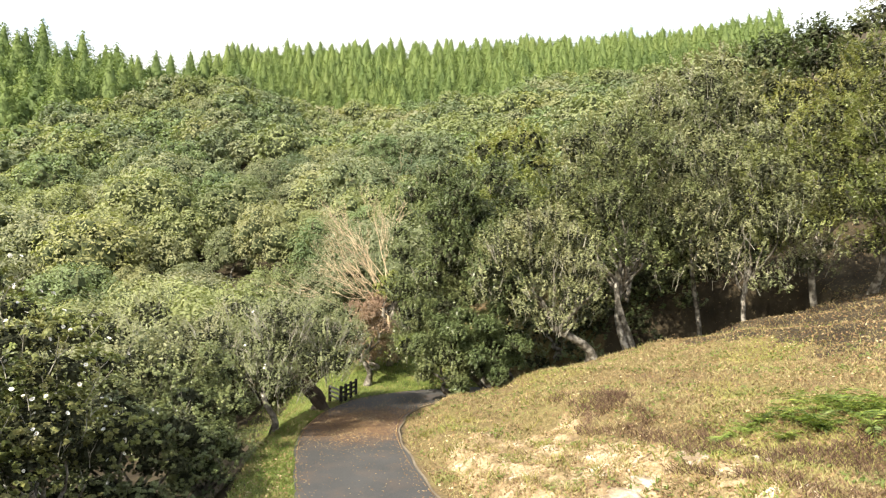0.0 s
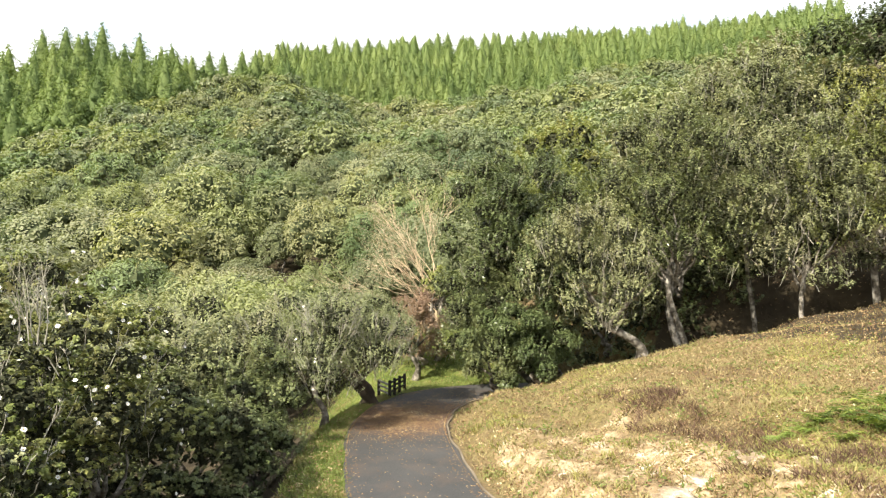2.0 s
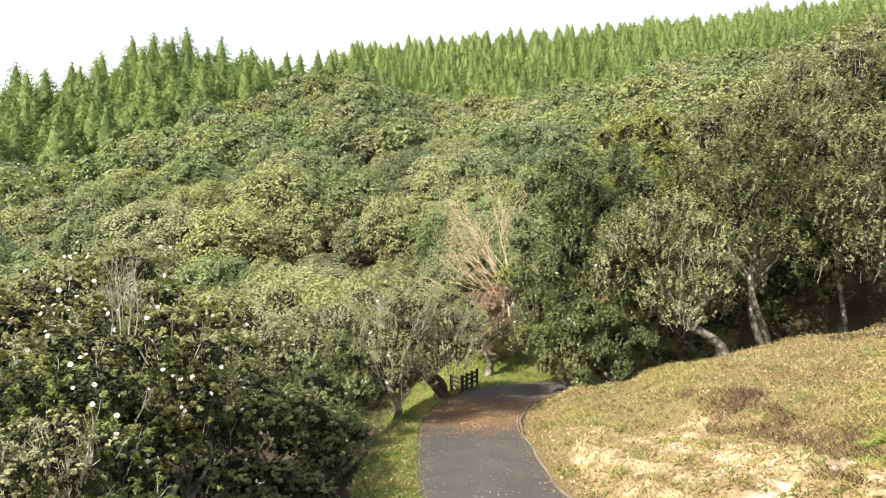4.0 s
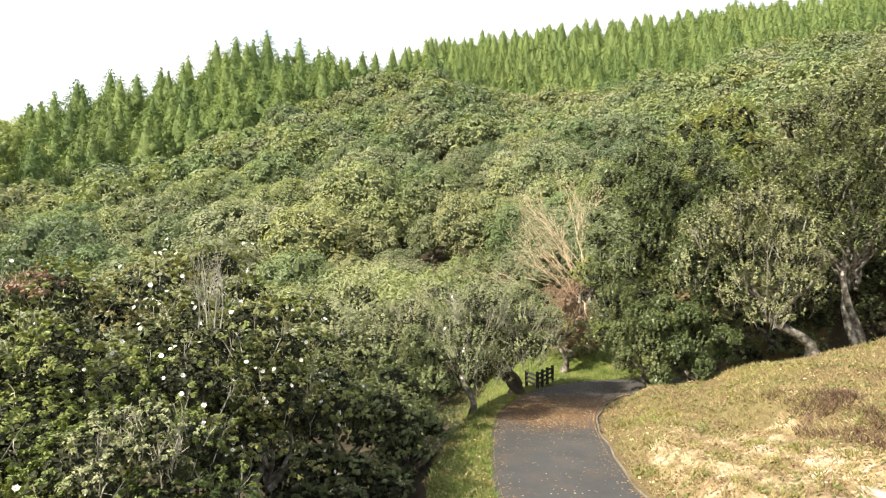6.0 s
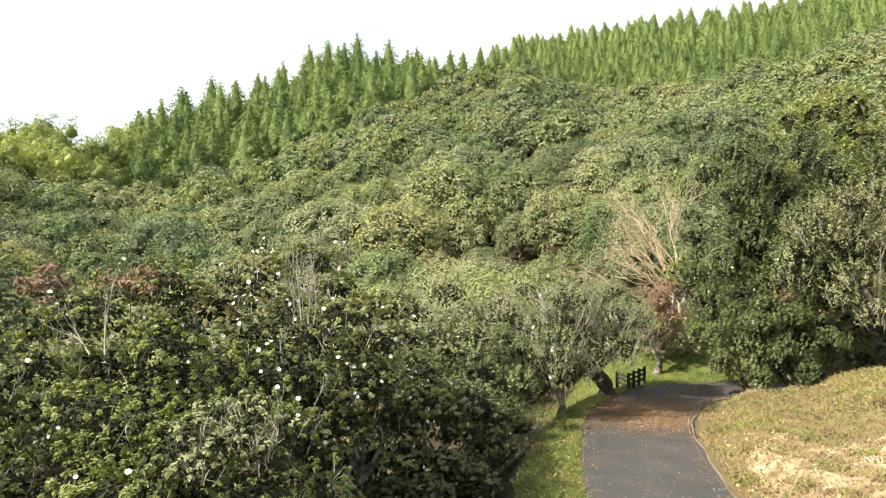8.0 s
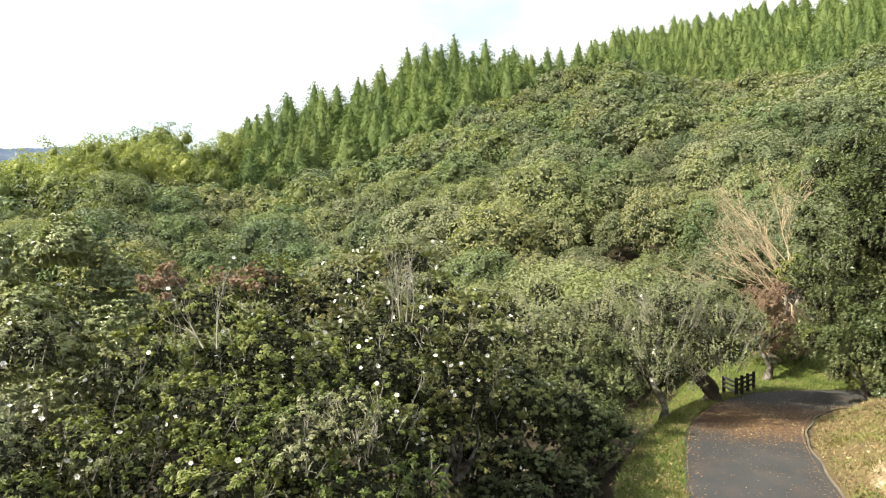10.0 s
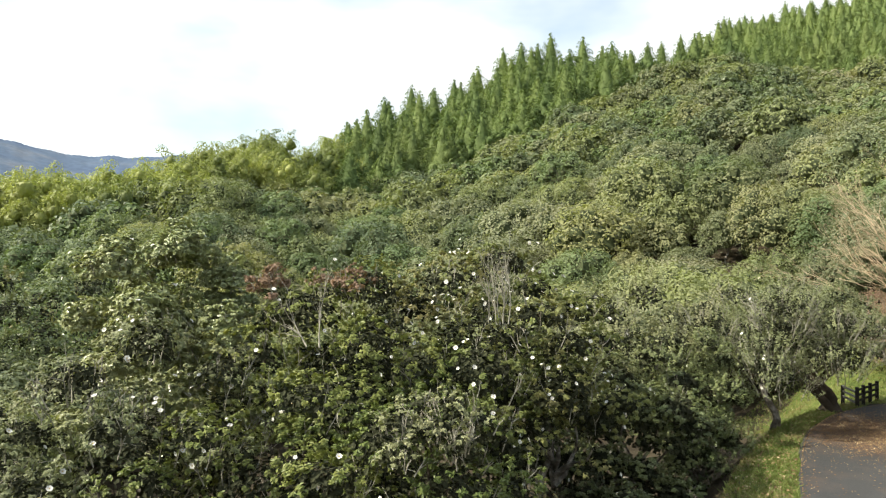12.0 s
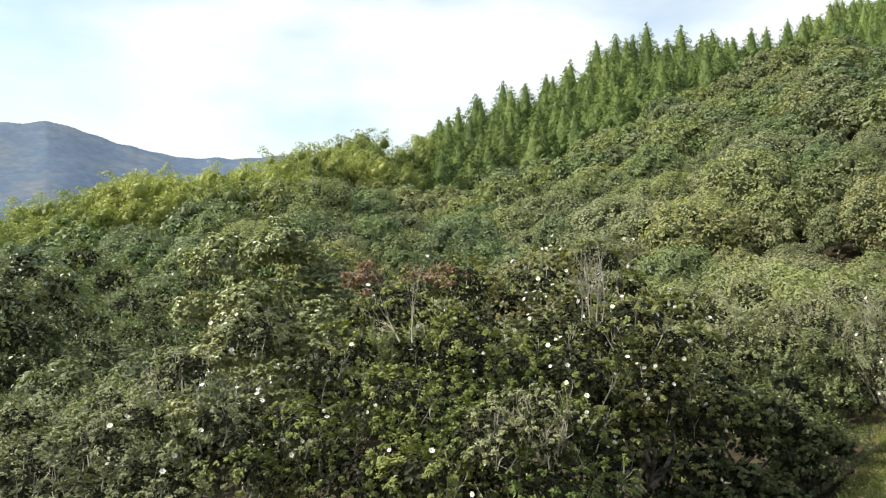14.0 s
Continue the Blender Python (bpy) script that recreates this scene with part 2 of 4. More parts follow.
def heap(rng, half, low, high, count, flat=0.75, size=(0.3, 0.44), middle=0.74):
    """Blobs that fill a dome-shaped crown of that half width between two heights."""
    out, mid, hh = [], (low + high) / 2, (high - low) / 2
    for k in range(count):
        a = 2.399963 * k + rng.uniform(-0.4, 0.4)
        t = (k + 0.5) / count
        z = 1 - 1.75 * t
        ring = math.sqrt(max(0.0, 1 - min(abs(z), 1) ** 2.2))
        r = half * rng.uniform(*size)
        out.append((math.cos(a) * ring * (half - r * 0.8), math.sin(a) * ring * (half - r * 0.8),
                    mid + z * (hh - r * flat * 0.7), r, flat * rng.uniform(0.85, 1.15)))
    out.append((0, 0, mid, half * middle, min(1.3, hh / half)))
    return out


# ---- the lie of the land ----
# bearing to the left, then distance and height: valley foot, edge of the planted woods, ridge
LAND = np.array([
    (-45, 60, 13, 165, 45, 240, 77.8), (-12, 50, 5.5, 170, 46, 240, 76.2), (-7, 48, 4.4, 170, 46, 240, 76.7),
    (-4, 47, 3.8, 169, 41.5, 240, 77.2), (5, 44, 2, 166, 38.5, 240, 76.4), (11, 43, 0, 166, 37.5, 240, 74.2),
    (14, 42, -1, 166, 42, 240, 72.2), (18, 40, -2.5, 165, 43.5, 205, 59), (24, 38, -3.5, 155, 35.5, 185, 48.5),
    (30, 36, -4.5, 140, 26.5, 178, 48.5), (38.5, 36, -5, 135, 17, 168, 35.8), (45, 36, -5, 126, 12, 156, 26.5),
    (56, 36, -6, 105, 11.5, 118, 16), (69, 36, -7, 105, 3, 116, 8), (80, 36, -8, 105, 0.5, 115, 3),
])
ROAD_KEYS = [(14, -40), (9, -15), (4.1, 0), (1.9, 6), (0.0, 11), (-1.7, 15.9), (-2.62, 20), (-2.95, 23.2), (-2.6, 26.0), (-1.2, 28.3), (1.6, 29.4), (6, 30.2), (14, 31.5)]
ROAD_HALF = 1.52


def smooth_line(keys, steps=14):
    k = np.array(keys, float)
    k = np.vstack([2 * k[0] - k[1], k, 2 * k[-1] - k[-2]])
    out = []
    for i in range(1, len(k) - 2):
        for u in np.arange(steps) / steps:
            out.append(0.5 * (2 * k[i] + (k[i + 1] - k[i - 1]) * u + (2 * k[i - 1] - 5 * k[i] + 4 * k[i + 1] - k[i + 2]) * u * u
                              + (3 * k[i] - k[i - 1] - 3 * k[i + 1] + k[i + 2]) * u ** 3))
    return np.array(out + [k[-2]])


ROAD = smooth_line(ROAD_KEYS)
ROAD_BACK = ROAD[ROAD[:, 1] < 27.0]


def ease(t):
    t = np.clip(t, 0, 1)
    return t * t * (3 - 2 * t)


def bumps(x, y, wave, seed=0.0):
    """Soft hills of about +-1 from crossed waves."""
    a = np.sin(x * 6.283 / wave + 1.3 + seed) * np.cos(y * 6.283 / (wave * 1.23) + 0.4 + seed)
    b = np.sin((x * 0.8 + y * 0.6) * 6.283 / (wave * 0.57) + 2.1 * seed) * 0.5
    c = np.sin((x * -0.55 + y * 0.83) * 6.283 / (wave * 0.33) + 0.7 + seed) * 0.3
    return (a + b + c) / 1.4


def verge_width(y):
    """The grass strip beside the lane, narrower towards the bend."""
    return np.interp(y, [12, 17, 21, 25, 28], [1.6, 1.4, 0.95, 0.55, 0.5])


def road_distance(x, y):
    x, y = np.asarray(x, float), np.asarray(y, float)
    d = np.full(x.shape, 1e9)
    for px, py in ROAD:
        d = np.minimum(d, np.hypot(x - px, y - py))
    return d


def ground_z(x, y):
    """Height of the ground."""
    x, y = np.asarray(x, float), np.asarray(y, float)
    r, left = np.hypot(x, y), np.degrees(np.arctan2(-x, y))
    mid = np.interp(y, ROAD_BACK[:, 1], ROAD_BACK[:, 0])
    s = x - mid - ROAD_HALF
    t = mid - ROAD_HALF - x
    bank = np.interp(s, [0, 1.2, 3.2, 4.6, 20, 60], [0, 0.54, 0.76, 1.36, 4.44, 21.4])
    bank = np.where(s > 0, bank + 0.12 * bumps(x, y, 5.0) * ease(s / 2) + 0.07 * bumps(x, y, 1.3, 4.0) * ease(s) * ease((5 - s) / 2), 0)
    w = verge_width(y)
    down = -0.1 * np.clip(t, 0, w) - 0.95 * np.clip(t - w, 0, 1.6) - 0.12 * np.clip(t - w - 1.6, 0, 16)
    near = np.where(s > 0, bank, np.where(t > 0, down, 0.0))
    rise = 0.28 * np.maximum(0, y - 31.2) * ease((x + 9) / 5)
    near = near * (1 - 0.75 * ease((y - 26) / 5) * ease((x + 8) / 3) * (x < 2)) + rise
    d = road_distance(x, y)
    near = near * ease((d - ROAD_HALF - 0.15) / 1.4)
    v = [np.interp(left, LAND[:, 0], LAND[:, k]) for k in range(1, 7)]
    far = np.where(r < v[2], v[1] + (v[3] - v[1]) * (r - v[0]) / (v[2] - v[0]),
                   np.where(r < v[4], v[3] + (v[5] - v[3]) * (r - v[2]) / (v[4] - v[2]), v[5] - 0.3 * (r - v[4])))
    far = np.where(r < v[0], v[1], np.maximum(far, -30.0))
    far = far + ease((r - 50) / 40) * 1.0 * bumps(x, y, 46.0, 1.7) * ease((260 - r) / 60)
    behind = ease((np.abs(left - 20) - 85) / 20)
    far = far * (1 - behind) + np.minimum(far, 4.0) * behind
    k = ease((r - 33) / np.maximum(v[0] - 33, 2.0))
    return near * (1 - k) + far * k


def at(left, dist):
    return -math.sin(radians(left)) * dist, math.cos(radians(left)) * dist


def gz(x, y):
    return float(ground_z(np.array([x]), np.array([y]))[0])


def grass_part(x, y):
    """1 on the open bank, 0 on the grove's bare soil, dark partly to paint its shade."""
    return 1 - 0.8 * ease((np.asarray(x) - (9.6 - 0.30 * (np.asarray(y) - 20)) + 1.2 * bumps(x, y, 6.0, 5.0)) / 2.5)


# ground: one sheet, fine near the camera and wide towards the horizon
def build_ground():
    rr = np.concatenate([[0.0], np.arange(1.5, 46, 0.45), np.geomspace(47, 260, 70), np.geomspace(290, 4500, 14)])
    aa = np.radians(np.concatenate([np.arange(-42, 84, 0.7), np.linspace(86, 316, 36)]))
    R, A = np.meshgrid(rr, aa, indexing="ij")
    X, Y = -np.sin(A) * R, np.cos(A) * R
    Z = ground_z(X, Y)
    Z = Z + 0.035 * bumps(X, Y, 0.9, 2.2) * (R < 46) * ease((road_distance(X, Y) - 1.9) / 0.5)
    n, m = R.shape
    i, j = np.meshgrid(np.arange(n - 1), np.arange(m), indexing="ij")
    f = np.stack([i * m + j, (i + 1) * m + j, (i + 1) * m + (j + 1) % m, i * m + (j + 1) % m], -1).reshape(-1, 4)
    me = mesh_of("ground", np.stack([X, Y, Z], -1).reshape(-1, 3), f, [M_GROUND], smooth=True)
    mid = np.interp(Y, ROAD_BACK[:, 1], ROAD_BACK[:, 0])
    s = X - mid - ROAD_HALF
    d = road_distance(X, Y)
    cover = {
        "bank": ease((s + 0.2) / 0.6) * (R < 60) * grass_part(X, Y),
        "cut": ease((s - 0.4) / 0.8) * ease((5.2 + 0.4 * np.clip(17 - Y, 0, 6) - s + 0.9 * bumps(X, Y, 4.0)) / 1.6) * ease((21 - Y + 1.5 * bumps(X, Y, 3.0)) / 4),
        "verge": np.maximum(ease((-s - 2.8) / 0.4) * ease((verge_width(Y) + 0.2 - (-s - 3.0)) / 0.7) * (Y < 31), ease((d - 1.5) / 0.3) * ease((Y - 27.5) / 1.5) * ease((38 - Y) / 2) * ease((X + 9) / 3) * ease((4 - X) / 3)),
    }
    for key, value in cover.items():
        me.attributes.new(key, "FLOAT", "POINT").data.foreach_set("value", np.asarray(value, np.float32).ravel())
    return tagged(new("ground", me), "hillside ground with dry grass, soil and undergrowth", "ground", kind="structure")


def ground_material():
    m, n, l, out = node_material("hillside_soil")

    def cover(key):
        a = n.new("ShaderNodeAttribute")
        a.attribute_name = key
        return a.outputs["Fac"]

    def ragged(key, scale):
        k = math_node(n, l, "ADD", cover(key), math_node(n, l, "MULTIPLY", math_node(n, l, "SUBTRACT", noise_node(n, l, scale, 5, "World"), 0.5), 0.9))
        return ramp_node(n, l, k, [(0.42, (0, 0, 0)), (0.58, (1, 1, 1))])
    # soil colour is lowered to carry the shade under the grove as well
    soil = ramp_node(n, l, noise_node(n, l, 0.8, 6, "World"), [(0.3, (0.028, 0.022, 0.014)), (0.7, (0.07, 0.055, 0.033))])
    dry = ramp_node(n, l, noise_node(n, l, 0.55, 8, "World", 0.7), [(0.28, (0.07, 0.048, 0.028)), (0.42, (0.16, 0.12, 0.068)), (0.55, (0.19, 0.155, 0.075)), (0.72, (0.14, 0.14, 0.05))])
    speck = ramp_node(n, l, noise_node(n, l, 9.0, 5, "World", 0.7), [(0.3, (0.35, 0.33, 0.3)), (0.65, (1.15, 1.1, 1.0))])
    dry = mix_node(n, l, 0.8, dry, speck, "MULTIPLY")
    clay = ramp_node(n, l, noise_node(n, l, 1.3, 10, "World", 0.72), [(0.32, (0.09, 0.062, 0.037)), (0.46, (0.27, 0.195, 0.11)), (0.56, (0.42, 0.32, 0.20)), (0.68, (0.66, 0.60, 0.49))])
    clay_spot = ramp_node(n, l, noise_node(n, l, 2.3, 9, "World", 0.75), [(0.38, (0, 0, 0)), (0.5, (1, 1, 1))])
    green = ramp_node(n, l, noise_node(n, l, 1.6, 7, "World", 0.7), [(0.3, (0.04, 0.06, 0.014)), (0.55, (0.11, 0.135, 0.032)), (0.75, (0.2, 0.17, 0.075))])
    col = mix_node(n, l, ragged("bank", 2.5), soil, dry)
    col = mix_node(n, l, math_node(n, l, "MULTIPLY", ragged("cut", 1.8), clay_spot), col, clay)
    col = mix_node(n, l, ragged("verge", 3.0), col, green)
    b = n.new("ShaderNodeBsdfPrincipled")
    b.inputs["Roughness"].default_value = 0.95
    b.inputs["Specular IOR Level"].default_value = 0.15
    l.new(col, b.inputs["Base Color"])
    bp = n.new("ShaderNodeBump")
    bp.inputs["Strength"].default_value, bp.inputs["Distance"].default_value = 0.8, 0.08
    l.new(noise_node(n, l, 5.0, 8, "World", 0.7), bp.inputs["Height"])
    l.new(bp.outputs["Normal"], b.inputs["Normal"])
    l.new(b.outputs[0], out.inputs["Surface"])
    return m


M_GROUND = ground_material()
build_ground()


# road: a slab of worn asphalt with a leaf-strewn bend
def road_material():
    m, n, l, out = node_material("worn_asphalt")
    base = ramp_node(n, l, noise_node(n, l, 0.7, 6, "World"), [(0.3, (0.037, 0.037, 0.036)), (0.7, (0.06, 0.058, 0.055))])
    grit = ramp_node(n, l, noise_node(n, l, 45.0, 4, "World"), [(0.3, (0.6, 0.6, 0.6)), (0.7, (1.2, 1.2, 1.2))])
    col = mix_node(n, l, 0.7, base, grit, "MULTIPLY")
    stain = ramp_node(n, l, noise_node(n, l, 1.1, 7, "World", 0.65), [(0.5, (0, 0, 0)), (0.68, (1, 1, 1))])
    col = mix_node(n, l, math_node(n, l, "MULTIPLY", stain, 0.45), col, (0.10, 0.07, 0.05))
    far = n.new("ShaderNodeVectorMath")
    far.operation = "DISTANCE"
    far.inputs[1].default_value = (-2.7, 23.6, 0.0)
    l.new(n.new("ShaderNodeNewGeometry").outputs["Position"], far.inputs[0])
    edge = math_node(n, l, "ADD", far.outputs["Value"], math_node(n, l, "MULTIPLY", noise_node(n, l, 1.8, 7, "World", 0.7), 4.5))
    mulch = ramp_node(n, l, math_node(n, l, "DIVIDE", edge, 8.0), [(0.45, (1, 1, 1)), (0.66, (0, 0, 0))])
    rotten = ramp_node(n, l, noise_node(n, l, 14.0, 6, "World", 0.7), [(0.35, (0.06, 0.032, 0.018)), (0.65, (0.21, 0.115, 0.055))])
    col = mix_node(n, l, math_node(n, l, "MULTIPLY", mulch, 0.8), col, rotten)
    b = n.new("ShaderNodeBsdfPrincipled")
    b.inputs["Roughness"].default_value = 0.8
    l.new(col, b.inputs["Base Color"])
    bp = n.new("ShaderNodeBump")
    bp.inputs["Strength"].default_value, bp.inputs["Distance"].default_value = 0.4, 0.01
    l.new(noise_node(n, l, 60.0, 4, "World"), bp.inputs["Height"])
    l.new(bp.outputs["Normal"], b.inputs["Normal"])
    l.new(b.outputs[0], out.inputs["Surface"])
    return m


def strip(name, line, inner, outer, top, bottom, material):
    """A slab that follows a line, from one sideways offset to another (right is plus)."""
    d = np.gradient(line, axis=0)
    d = d / np.linalg.norm(d, axis=1, keepdims=True)
    right = np.stack([d[:, 1], -d[:, 0]], 1)
    wob = 0.04 * np.sin(line[:, 1] * 1.1) + 0.025 * np.sin(line[:, 1] * 2.7)
    a, b = line + right * (inner + wob)[:, None], line + right * (outer + wob)[:, None]
    n = len(line)
    v = np.concatenate([np.column_stack([a, np.full(n, bottom)]), np.column_stack([a, np.full(n, top)]),
                        np.column_stack([b, np.full(n, top)]), np.column_stack([b, np.full(n, bottom)])])
    f = [(k * n + i, k * n + i + 1, (k + 1) * n + i + 1, (k + 1) * n + i) for k in range(3) for i in range(n - 1)]
    return mesh_of(name, v, f, [material])


M_ROAD = road_material()
M_KERB = solid_material("earthy_concrete", [(0.3, (0.14, 0.11, 0.075)), (0.7, (0.28, 0.235, 0.17))], 1.2, 0.9, 0.5, space="World")
tagged(new("road", strip("road", ROAD, np.full(len(ROAD), -ROAD_HALF), np.full(len(ROAD), ROAD_HALF), 0.03, -0.25, M_ROAD)),
       "narrow worn asphalt lane with brown fallen leaves", "road", kind="structure")
KERB_LINE = ROAD[(ROAD[:, 1] > -5) & (ROAD[:, 1] < 28.6)]
tagged(new("kerb", strip("kerb", KERB_LINE, np.full(len(KERB_LINE), ROAD_HALF + 0.02), np.full(len(KERB_LINE), ROAD_HALF + 0.07), 0.04, -0.25, M_KERB)),
       "low pale kerb along the foot of the bank", "kerb", kind="structure")


# ---- trees ----
def clumped(rng, p, d, wave, keep=0.3):
    """Thins the points in patches, so that a crown has hollows and tufts."""
    q = p * (6.283 / wave)
    k = np.sin(q[:, 0] + 1.1 * np.sin(q[:, 1])) + np.sin(q[:, 1] * 1.13 + np.sin(q[:, 2] * 1.3)) + np.sin(q[:, 2] * 1.37 + np.sin(q[:, 0]))
    ok = rng.random(len(p)) < keep + (1 - keep) * np.clip((k + 1.3) / 1.2, 0, 1)
    return p[ok] + d[ok] * (k[ok] * wave * 0.05)[:, None], d[ok]


def tree_mesh(rng, blobs, leaves, size, leaf, aspect=0.5, core=0.72, lift=0.35, depth=0.3, sprig=0.0, fine=True, wave=1.0, keep=0.42, inner=None):
    """A crown: leaves round an inside, usually coloured dark as painted shade."""
    if sprig:
        per = 26 if fine else 14
        p, d = crown_points(rng, blobs, int(leaves * 1.2) // per, depth, -0.25 if fine else -0.55)
        p, d = tufts(rng, *clumped(rng, p, d, wave, keep), per, sprig, 0.0 if fine else 1.6)
        lv, lf = leaf_quads(rng, p, d, size, aspect, 0.45, lift) if fine else leaf_tris(rng, p, d, size * 1.2, aspect * 1.5, 0.6, lift)
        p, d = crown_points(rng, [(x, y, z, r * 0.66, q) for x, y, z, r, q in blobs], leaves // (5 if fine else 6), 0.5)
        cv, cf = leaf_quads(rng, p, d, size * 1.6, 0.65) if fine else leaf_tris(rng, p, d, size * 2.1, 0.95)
        inside = inner or M_INNER_SHADE
    else:
        p, d = crown_points(rng, blobs, leaves, depth)
        lv, lf = leaf_tris(rng, p, d, size * 1.3, aspect * 1.5, 0.18, lift)
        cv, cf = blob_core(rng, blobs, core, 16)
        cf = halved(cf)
        inside = M_CORE_SHADE
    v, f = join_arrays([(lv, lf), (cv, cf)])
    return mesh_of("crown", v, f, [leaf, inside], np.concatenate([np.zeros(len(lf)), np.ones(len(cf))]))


def trunk_paths(rng, height, radius, limbs, reach, lean=(0, 0), stems=1):
    """The stems and the limbs of a tree, as paths."""
    mains, boughs = [], []
    for k in range(stems):
        off = np.array([0.25 * k * radius * 4, 0.1 * k, 0])
        top = np.array([lean[0] + 0.25 * k, lean[1] - 0.2 * k, height])
        main = []
        for i in range(9):
            u = i / 8
            c = off + (top - off) * u + np.array([(math.sin(u * 6 + k) - math.sin(k)) * radius * 1.5, (math.cos(u * 5 + k) - math.cos(k)) * radius * 1.3, 0])
            main.append((c[0], c[1], c[2] - (0.25 if i == 0 else 0), radius * ((1.5, 1.1)[i] if i < 2 else 1.0 - 0.45 * u) * rng.uniform(0.92, 1.08)))
        mains.append(main)
        for b in range(limbs):
            u = rng.uniform(0.72, 1.0)
            a = b * 2.4 + k
            st = off + (top - off) * u
            boughs.append(branch(rng, st, (math.cos(a), math.sin(a), rng.uniform(0.8, 1.6)), reach * rng.uniform(0.7, 1.1), radius * 0.5, 5, 0.22, 0.08))
    return mains, boughs


def trunk_mesh(rng, height, radius, limbs, reach, bark, lean=(0, 0), stems=1):
    mains, boughs = trunk_paths(rng, height, radius, limbs, reach, lean, stems)
    return mesh_of("trunk", *tubes(mains + boughs, 6), [bark], smooth=True)


def place_tree(name, x, y, label, category, group, crown, trunk, turn=0.0, scale=1.0, sink=0.0):
    root = tagged(new(name), label, category, group)
    root.matrix_world = pose(x, y, gz(x, y) - sink, 0, 0, turn) @ Matrix.Scale(scale, 4)
    child("trunk", trunk, root)
    child("crown", crown, root)
    return root


# hillside: evergreen broadleaf trees, one template a form
FORMS = [(3.9, 0.2, 5.9, 20, 0.95), (3.2, 0.2, 6.2, 16, 1.0), (4.5, 0.3, 5.8, 24, 0.85), (2.9, 0.2, 5.0, 13, 1.0), (3.7, 0.3, 6.8, 20, 1.0)]
HUE_ORDER = [0, 1, 3, 2, 0, 4, 1, 3, 0, 2]


def hill_templates(quads, size):
    """Ten crowns: five forms, each in two leaf hues."""
    out = []
    for k, hue in enumerate(HUE_ORDER):
        half, low, high, count, flat = FORMS[k % 5]
        rng = np.random.default_rng(40 + k)
        out.append((tree_mesh(rng, heap(rng, half, low, high, count * 2, flat, (0.19, 0.32), 0.8), quads, size, HILL_HUES[hue], 0.62, 0.55, depth=0.26),
                    trunk_mesh(rng, 2.6, 0.16, 5, 1.8, M_BARK), hue))
    return out


def scatter_grid(rng, step, r_low, r_high, left_low, left_high):
    """Jittered places in a sector."""
    out = []
    row = 0
    x = -r_high
    while x < r_high:
        y = -5.0 + (row % 2) * step / 2
        while y < r_high:
            px, py = x + rng.uniform(-0.32, 0.32) * step, y + rng.uniform(-0.32, 0.32) * step
            r, left = math.hypot(px, py), math.degrees(math.atan2(-px, py))
            if r_low(left) < r < r_high and left_low < left < left_high:
                out.append((px, py, r, left))
            y += step
        x += step * 0.87
        row += 1
    return out


def land(left, k):
    return float(np.interp(left, LAND[:, 0], LAND[:, k]))


rng = np.random.default_rng(7)
NEAR_HILL = hill_templates(7500, 0.155)
HILL = hill_templates(4200, 0.215)
FAR = hill_templates(1100, 0.42)
far_pairs, far_slots = [], []


def moved_arrays(me, px, py, z, turn, s):
    v = np.empty(len(me.vertices) * 3, np.float32)
    me.vertices.foreach_get("co", v)
    f = np.empty(len(me.loops), np.int32)
    me.loops.foreach_get("vertex_index", f)
    k = np.empty(len(me.polygons), np.int32)
    me.polygons.foreach_get("material_index", k)
    c, q = math.cos(turn), math.sin(turn)
    v = v.reshape(-1, 3) * s
    return (np.stack([v[:, 0] * c - v[:, 1] * q + px, v[:, 0] * q + v[:, 1] * c + py, v[:, 2] + z], 1), f.reshape(-1, 3)), k


HUE_WORDS = ["dull olive-green", "mid green", "dark grey-green", "pale grey-olive", "yellowish green"]
for px, py, r, left in scatter_grid(rng, 5.4, lambda a: 42 if a < 16 else (32 if a < 64 else 26), 172, -24, 82):
    if r > land(left, 3) + 2:
        continue
    s, turn, kind = rng.uniform(0.62, 1.2), rng.uniform(0, 360), int(rng.integers(0, 10))
    if left > 62 and r > 34:
        kind = (1, 3, 6, 9)[int(rng.integers(0, 4))]
        s *= 1.15
    if r < 92 and left > -8:
        crown, trunk, hue = (NEAR_HILL if r < 58 else HILL)[kind]
        place_tree("hillside_tree", px, py, "rounded evergreen broadleaf tree with " + HUE_WORDS[hue] + " crown on the hillside", "tree", "broadleaf trees on the hillside", crown, trunk, turn, s, 0.25)
    else:
        crown, trunk, hue = FAR[kind]
        pair, slot = moved_arrays(crown, px, py, gz(px, py) - 0.25, turn, s)
        far_pairs.append(pair)
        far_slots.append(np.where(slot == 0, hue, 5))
tagged(new("far_woods", mesh_of("far_woods", *join_arrays(far_pairs), [*HILL_HUES, M_CORE_SHADE], np.concatenate(far_slots))),
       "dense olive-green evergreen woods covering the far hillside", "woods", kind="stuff")


